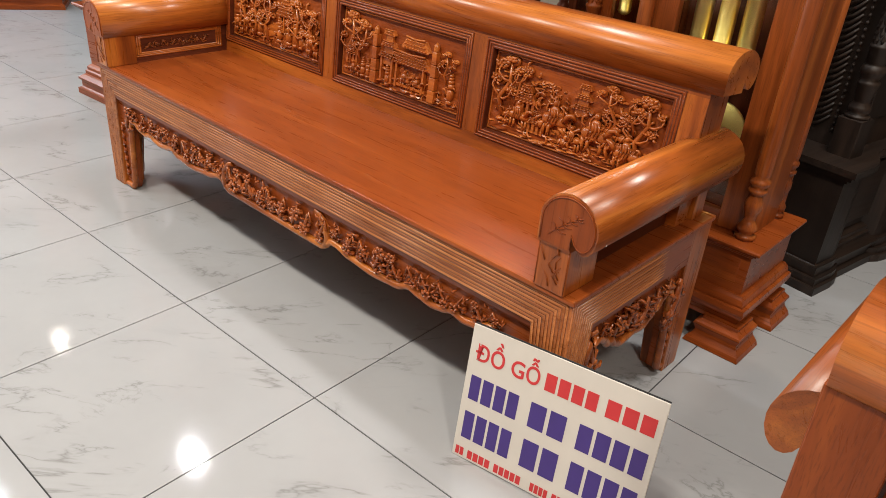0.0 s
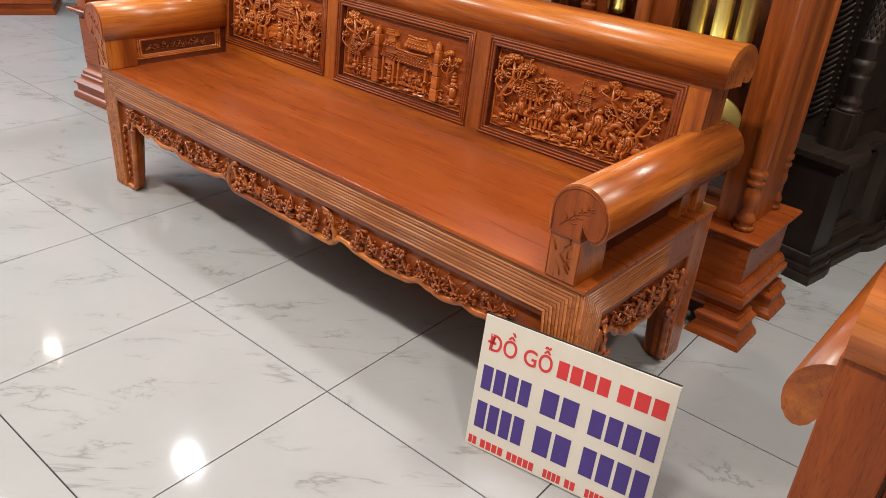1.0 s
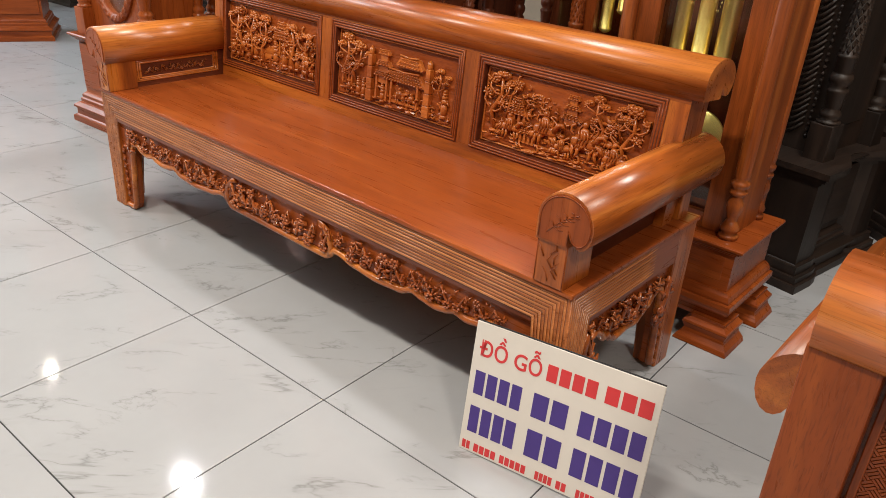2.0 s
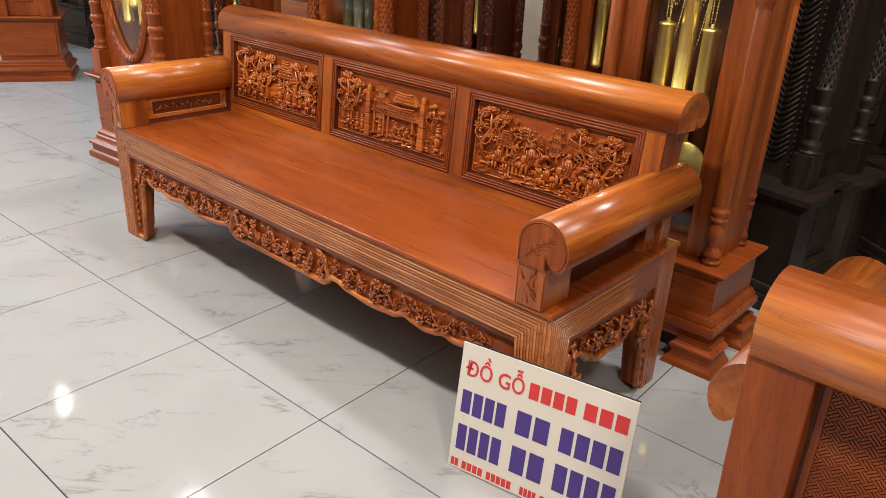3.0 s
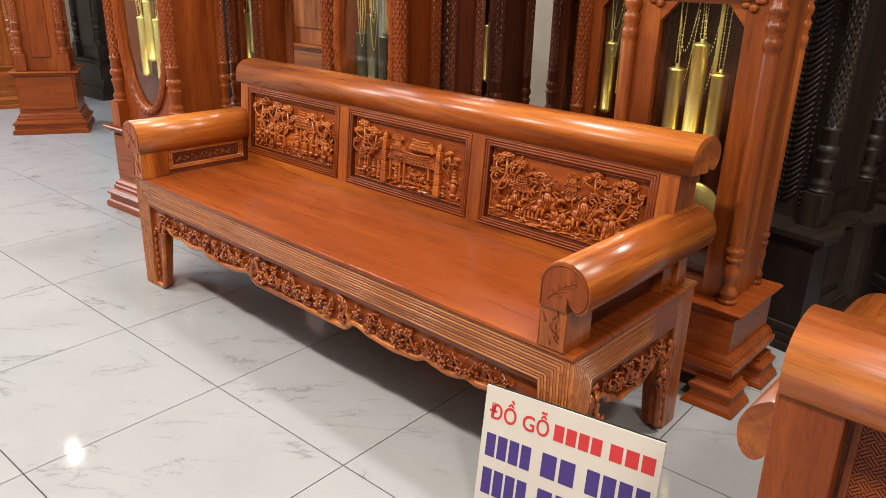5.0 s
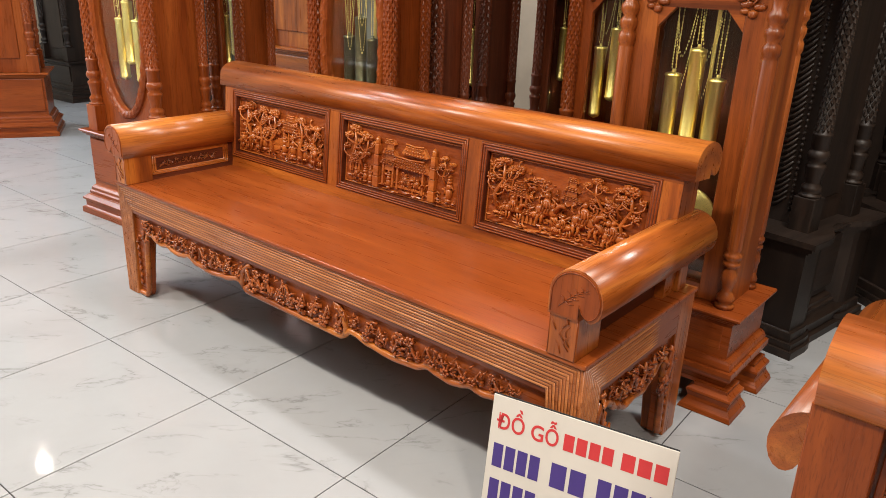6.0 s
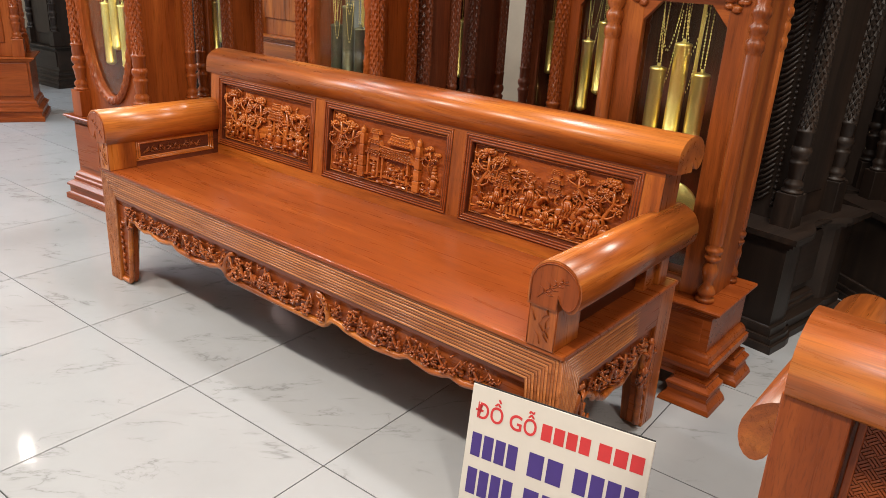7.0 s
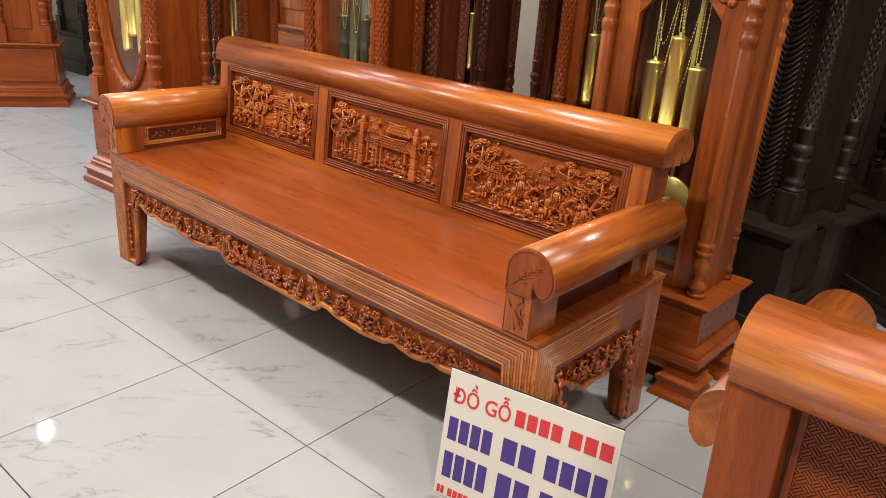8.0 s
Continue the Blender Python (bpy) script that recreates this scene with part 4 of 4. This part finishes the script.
def longcase_clock(label, w, d, tone, col, door, bracket=False, weights=True, base_top=0.37, metal=BRASS, group="longcase clocks", tall=2.16):
    """A tall case clock: plinth, panelled base, glazed trunk with columns, hood above."""
    top = thing("longcase_clock", label, "clock", group)
    wx, wy, wz = WOOD[tone + "x"], WOOD[tone + "y"], WOOD[tone + "z"]
    h = w / 2
    b = 0.03
    trunk_x = wx
    # Base in redder wood, also darkened for the shade it stands in.
    if tone == "amber":
        wx = WOOD["redx"]
    if bracket:
        for sx in (-1, 1):
            for sy in (0, 1):
                x, y = sx * (h - 0.055), 0.055 if sy == 0 else d - 0.055
                bm = rect_turn(bmesh.new(), x - 0.05, x + 0.05, y - 0.05, y + 0.05, ((0.034, 0.0), (0.036, 0.003), (0.031, 0.016), (0.018, 0.032), (0.014, 0.042), (0.018, 0.054), (0.022, 0.064), (0.02, 0.07), (0.012, 0.074), (0.004, 0.08), (0.004, 0.09)))
                part("foot", bm, wx, top)
        ogee = ((0.0, 0.075), (0.004, 0.076), (0.006, 0.09), (0.016, 0.105), (0.026, 0.12), (0.03, 0.135), (0.028, 0.15), (0.018, 0.152), (0.018, 0.158), (0.012, 0.172), (0.004, 0.18), (-0.004, 0.182), (-0.004, base_top - 0.03))
        z0 = 0.115
    else:
        part("skirt", rect_turn(bmesh.new(), -h, h, 0, d, ((0.014, 0.0), (0.016, 0.003), (0.016, 0.03), (0.008, 0.034), (0.0, 0.04), (0.0, 0.07), (0.01, 0.075), (0.01, 0.085), (-0.01, 0.1), (-0.02, 0.104))), wx, top)
        ogee = ((0.0, 0.1), (0.01, 0.1), (0.012, 0.12), (0.004, 0.126), (0.004, 0.14), (-0.006, 0.15), (-0.014, 0.155), (-0.014, base_top - 0.03))
        z0 = 0.095
    part("plinth", rect_turn(bmesh.new(), -h + b, h - b, b, d - b * 0.3, ogee), wx, top)
    zb = z0 + 0.08
    base = part("base_panel", box(bmesh.new(), -h + 0.06, h - 0.06, b + 0.003, b + 0.03, zb + 0.012, base_top - 0.045, 0.002), wx, top)
    bm = bmesh.new()
    scroll_relief(bm, random.Random(5), -h + 0.14, h - 0.14, lambda x: (zb + 0.03, base_top - 0.06), 0.007, 0.04)
    bmesh.ops.translate(bm, vec=(0, b + 0.003, 0), verts=bm.verts)
    if tone in ("amber", "red") and door != "panel" and base_top < 0.4:
        part("carving", bm, wx, base)
    else:
        bm.free()
    part("ledge", moulded(bmesh.new(), -h + b, h - b, b, d - b * 0.3, ((0.0, base_top - 0.034, base_top - 0.024), (0.012, base_top - 0.024, base_top - 0.013), (0.024, base_top - 0.013, base_top))), wx, top)
    # trunk
    wx = trunk_x
    inset = 0.03 if col == "scale" and not bracket else 0.0
    tx, y0, zt = (h - 0.075 if bracket else h - 0.095 - inset), 0.085, 1.5
    part("side_panel", box(bmesh.new(), tx - 0.018, tx, y0 + 0.02, d - 0.03, base_top, zt), wz, top)
    part("side_panel", box(bmesh.new(), -tx, -tx + 0.018, y0 + 0.02, d - 0.03, base_top, zt), wz, top)
    part("trunk_back", box(bmesh.new(), -tx + 0.018, tx - 0.018, d - 0.045, d - 0.03, base_top, zt), WOOD["deepz"] if door == "octagon" else GREYBOARD if door == "oval" else wz, top)
    fw = 0.1 if bracket else 0.05
    zl, zh = base_top + 0.05, 1.31
    if door == "octagon":
        frame_ = part("door", box(bmesh.new(), -tx, -tx + fw, y0, y0 + 0.025, base_top + 0.001, 1.5, 0.003), wz, top)
        part("door_stile", box(bmesh.new(), tx - fw, tx, y0, y0 + 0.025, base_top + 0.001, 1.5, 0.003), wz, frame_)
        part("door_rail", box(bmesh.new(), -tx + fw, tx - fw, y0 + 0.001, y0 + 0.024, base_top + 0.001, zl), wx, frame_)
        part("door_rail", box(bmesh.new(), -tx + fw, tx - fw, y0 + 0.001, y0 + 0.024, 1.22, 1.5), wx, frame_)
        for s in (-1, 1):
            q = tx - fw
            part("door_corner", prism(bmesh.new(), [(s * q, 1.22), (s * (q - 0.052), 1.22), (s * q, 1.162)], "y", y0 + 0.001, y0 + 0.024), wx, frame_)
            bm = bmesh.new()
            rng = random.Random(3)
            for k in range(9):
                blob(bm, (s * (q + 0.012) + rng.uniform(-0.03, 0.03), y0 - 0.003, 1.235 + rng.uniform(-0.028, 0.028)), (0.016, 0.008, 0.011))
            for k in range(5):
                x, z = s * q + rng.uniform(-0.02, 0.02), 1.235 + rng.uniform(-0.02, 0.02)
                tube(bm, [(x, y0 - 0.004, z), (x + rng.uniform(-0.02, 0.02), y0 - 0.009, z + 0.012), (x + rng.uniform(-0.03, 0.03), y0 - 0.003, z + 0.03)], 0.004, 5, 0.002)
            part("corner_carving", bm, wx, frame_)
        gl, gr, gb, gt = -tx + fw, tx - fw, zl, 1.22
    elif door == "oval":
        cz, rx, rz = (1.03, tx - 0.05, 0.445) if base_top > 0.4 else (0.99, tx - 0.05, 0.455)
        frame_ = part("door", oval_ring(0, cz, rx, rz, y0 - 0.008, y0 + 0.02, 0.042), wz, top)
        bm = bmesh.new()
        n = 40
        inner = [(rx * 1.05 * math.cos(2 * math.pi * k / n), cz + rz * 1.02 * math.sin(2 * math.pi * k / n)) for k in range(n)]
        outer = []
        for x, z in inner:
            dx, dz = x, z - cz
            k = min(tx / max(1e-6, abs(dx)), ((cz - base_top - 0.002) if dz < 0 else (1.5 - cz)) / max(1e-6, abs(dz)))
            outer.append((dx * k, cz + dz * k))
        vi, vo, wi, wo = [[bm.verts.new((x, y, z)) for x, z in ring] for ring, y in ((inner, y0 + 0.004), (outer, y0 + 0.004), (inner, y0 + 0.02), (outer, y0 + 0.02))]
        for k in range(n):
            j = (k + 1) % n
            for q in ((vi[k], vi[j], vo[j], vo[k]), (wi[k], wo[k], wo[j], wi[j]), (vi[k], wi[k], wi[j], vi[j]), (vo[k], vo[j], wo[j], wo[k])):
                bm.faces.new(q)
        bmesh.ops.recalc_face_normals(bm, faces=bm.faces)
        part("door_board", bm, wz, frame_)
        gl, gr, gb, gt = -rx, rx, cz - rz, cz + rz
    else:
        frame_ = part("door", box(bmesh.new(), -tx, tx, y0, y0 + 0.022, base_top + 0.001, 1.5, 0.003), wz, top)
        part("door_panel", box(bmesh.new(), -tx + 0.06, tx - 0.06, y0 - 0.008, y0 + 0.001, base_top + 0.1, 1.4, 0.006), wz, frame_)
        gl = None
    if gl is not None:
        bm = bmesh.new()
        if door == "oval":
            n = 32
            prism(bm, [(gr * 1.02 * math.cos(2 * math.pi * k / n), (gb + gt) / 2 + (gt - gb) / 2 * 1.01 * math.sin(2 * math.pi * k / n)) for k in range(n)], "y", y0 + 0.01, y0 + 0.013)
        else:
            box(bm, gl + 0.0005, gr - 0.0005, y0 + 0.026, y0 + 0.029, gb, gt)
        pane = part("glass_pane", bm, GLASS, frame_)
        pane.visible_shadow = False
        if weights:
            yw = y0 + 0.06
            for k, (x, zc) in enumerate(((-0.082, 1.015), (-0.012, 1.095), (0.06, 1.012))):
                bm = lathe(bmesh.new(), [(0.006, zc + 0.02), (0.006, zc + 0.012), (0.012, zc + 0.01), (0.026, zc + 0.006), (0.0275, zc), (0.0245, zc - 0.004), (0.0245, zc - 0.27), (0.027, zc - 0.274), (0.02, zc - 0.285), (0.006, zc - 0.292)][::-1], x, yw, 20)
                wt = part("weight", bm, metal, top, "polished metal cylinder weight")
                bm = bmesh.new()
                chain(bm, [(x - 0.008, yw, zc + 0.02), (x - 0.01, yw, 1.45)])
                chain(bm, [(x + 0.004, yw, zc + 0.02), (x + 0.01, yw, 1.45)])
                for xa, xb, za, low in (((-0.082, -0.02, 1.24, 1.075), (-0.078, -0.018, 1.2, 0.965)) if k == 0 else ((-0.004, 0.055, 1.24, 1.07), (-0.002, 0.056, 1.2, 0.955)) if k == 1 else ()):
                    chain(bm, [(xa + (xb - xa) * t, yw - 0.03, low + (za - low) * abs(2 * t - 1) ** 1.8) for t in (0, .1, .2, .3, .4, .5, .6, .7, .8, .9, 1)], 0.0018)
                part("chain", bm, BRASS, wt)
            bm = lathe(bmesh.new(), [(0.02, -0.006), (0.085, -0.004), (0.09, 0), (0.085, 0.004), (0.02, 0.006)], 0, 0, 32)
            bmesh.ops.transform(bm, matrix=Matrix.Translation((0.0, d - 0.12, 0.56)) @ Matrix.Rotation(radians(90), 4, "X"), verts=bm.verts)
            pend = part("pendulum", bm, BRASS, top, "round brass pendulum disc")
            part("rod", box(bmesh.new(), -0.006, 0.006, d - 0.123, d - 0.119, 0.64, 1.45), BRASS, pend)
    # columns
    r = 0.0235 if bracket else 0.03
    cx = h - (0.084 if bracket else 0.072) - inset
    for s in (-1, 1):
        zc = base_top
        if col == "scale":
            zc = base_top + 0.13
            for yy, rr in ((0.075, 0.04), (d - 0.06, 0.034)):
                part("pedestal", box(bmesh.new(), s * cx - rr, s * cx + rr, yy - rr, yy + rr, base_top, zc, 0.003), wz, top)
        column(top, s * cx, 0.075, zc, 1.42, r, col, wz)
        column(top, s * cx, d - 0.06, zc, 1.42, r * 0.8, col, wz)
    # hood
    part("hood", moulded(bmesh.new(), -h + 0.02, h - 0.02, 0.03, d - 0.01, ((0.0, 1.42, 1.47), (0.02, 1.5, 1.55), (0.0, 1.55, tall - 0.11), (0.02, tall - 0.11, tall - 0.06), (0.04, tall - 0.06, tall))), wx, top)
    return top


def serpentine(h, d, o):
    """Plan of a base whose front swings in between two square corners, with overhang o."""
    n, pts = 16, []
    for k in range(n + 1):
        f = -1 + 2 * k / n
        x = f * (h + o)
        dip = 0.0 if abs(f) > 0.62 else 0.075 * (0.5 + 0.5 * math.cos(math.pi * f / 0.62))
        pts.append((x, -o + dip))
    return pts + [(h + o, d), (-h - o, d)]


def dress_black(c, w, d, base_top):
    """Serpentine base mouldings and herringbone leaves on the sides of a near-black clock."""
    h = w / 2
    body = part("serpentine_base", prism(bmesh.new(), serpentine(h, d, 0.0), "z", 0.09, base_top - 0.05), WOOD["blackz"], c)
    bm = bmesh.new()
    for o, a, b in ((0.04, 0.0, 0.03), (0.028, 0.03, 0.055), (0.014, 0.055, 0.09), (0.012, base_top - 0.05, base_top - 0.035), (0.03, base_top - 0.035, base_top - 0.018), (0.045, base_top - 0.018, base_top + 0.004)):
        prism(bm, serpentine(h, d, o), "z", a, b)
    part("base_moulding", bm, WOOD["blackx"], body, "stepped serpentine moulding")
    for s in (-1, 1):
        x, yc = s * (h - 0.119), d * 0.52
        bm = bmesh.new()
        for k in range(44):
            z = base_top + 0.06 + 0.022 * k
            for q in (-1, 1):
                tube(bm, [(x - s * 0.004, yc + q * 0.004, z), (x - s * 0.002, yc + q * 0.026, z + 0.016), (x - s * 0.004, yc + q * 0.052, z + 0.044)], 0.0085, 5, 0.005)
            for q in (-0.072, 0.072):
                blob(bm, (x, yc + q, z), (0.005, 0.007, 0.009))
        part("leaf_carving", bm, WOOD["blackz"], c, "herringbone leaf carving")
    return c


def put_clock(c, x, y, turn=0):
    c.matrix_world = pose(x, y, 0, 0, 0, turn)
    return c


put_clock(longcase_clock("orange-brown wooden longcase clock with brass weights and smooth columns", 0.61, 0.36, "amber", "plain", "octagon", bracket=True, base_top=0.335), -0.206, 0.79)
put_clock(longcase_clock("reddish longcase clock with oval glass door and scaled columns", 0.72, 0.42, "red", "scale", "oval", base_top=0.455, tall=1.76), -2.88, 0.39, 4)
put_clock(longcase_clock("reddish longcase clock with oval glass door and scaled columns", 0.66, 0.34, "red", "scale", "oval", metal=BRONZE), -1.655, 0.76)
put_clock(longcase_clock("narrow reddish longcase clock with glass door and scaled columns", 0.46, 0.34, "red", "scale", "octagon"), -2.955, 1.04)
put_clock(longcase_clock("reddish longcase clock with glass door and scaled columns", 0.56, 0.34, "brown", "scale", "octagon"), -1.70, 1.16)
put_clock(longcase_clock("dark longcase clock with scaled columns", 0.56, 0.4, "brown", "scale", "octagon"), -1.85, 1.7)
put_clock(longcase_clock("reddish longcase clock with brass weights and scaled columns", 0.56, 0.4, "red", "scale", "octagon"), -0.8, 1.4)
# A cabinet, put together with the clock builder.
put_clock(longcase_clock("orange-brown carved wooden cabinet in the shade, built as a longcase clock", 0.7, 0.4, "orange", "scale", "panel", base_top=0.8), -3.2, 1.7)
put_clock(longcase_clock("dark longcase clock with scaled columns in the shade", 0.6, 0.4, "brown", "scale", "octagon"), -1.53, 2.3)
put_clock(dress_black(longcase_clock("near-black carved longcase clock with scaled columns", 0.56, 0.42, "black", "scale", "panel", base_top=0.45), 0.56, 0.42, 0.45), 0.155, 1.66, 80)
put_clock(dress_black(longcase_clock("near-black carved longcase clock with scaled columns", 0.55, 0.46, "black", "scale", "panel", base_top=0.42), 0.55, 0.46, 0.42), 0.6, 2.2, 50)
put_clock(dress_black(longcase_clock("near-black carved longcase clock with scaled columns", 0.55, 0.46, "black", "scale", "panel", base_top=0.42), 0.55, 0.46, 0.42), 0.0, 2.35, 30)
put_clock(longcase_clock("brown wooden longcase clock with carved columns", 0.5, 0.45, "red", "scale", "panel", base_top=0.47), -5.3, 0.85, 61)
put_clock(longcase_clock("dark brown longcase clock in the shade", 0.62, 0.45, "black", "scale", "panel"), -6.79, 1.77, 4)
put_clock(longcase_clock("dark brown longcase clock in the shade", 0.7, 0.45, "black", "scale", "panel"), -6.0, 2.7, 10)
# Another cabinet that reuses the clock builder.
put_clock(longcase_clock("orange wooden carved cabinet, built as a longcase clock", 0.6, 0.45, "orange", "scale", "panel"), -6.6, 0.9, 75)

# ---- floor tiles ----
bm = box(bmesh.new(), -0.2982, 0.2982, -0.2982, 0.2982, -0.012, 0.0, 0.0003)
tile = part("tile", bm, TILE, floor)
tile.location = (0.3, 0.3, 0)
for i in range(-14, 6):
    for j in range(-7, 8):
        if (i, j) != (0, 0):
            o = bpy.data.objects.new("tile", tile.data)
            scene.collection.objects.link(o)
            o.parent = floor
            o.location = (0.3 + 0.6 * i, 0.3 + 0.6 * j, 0)
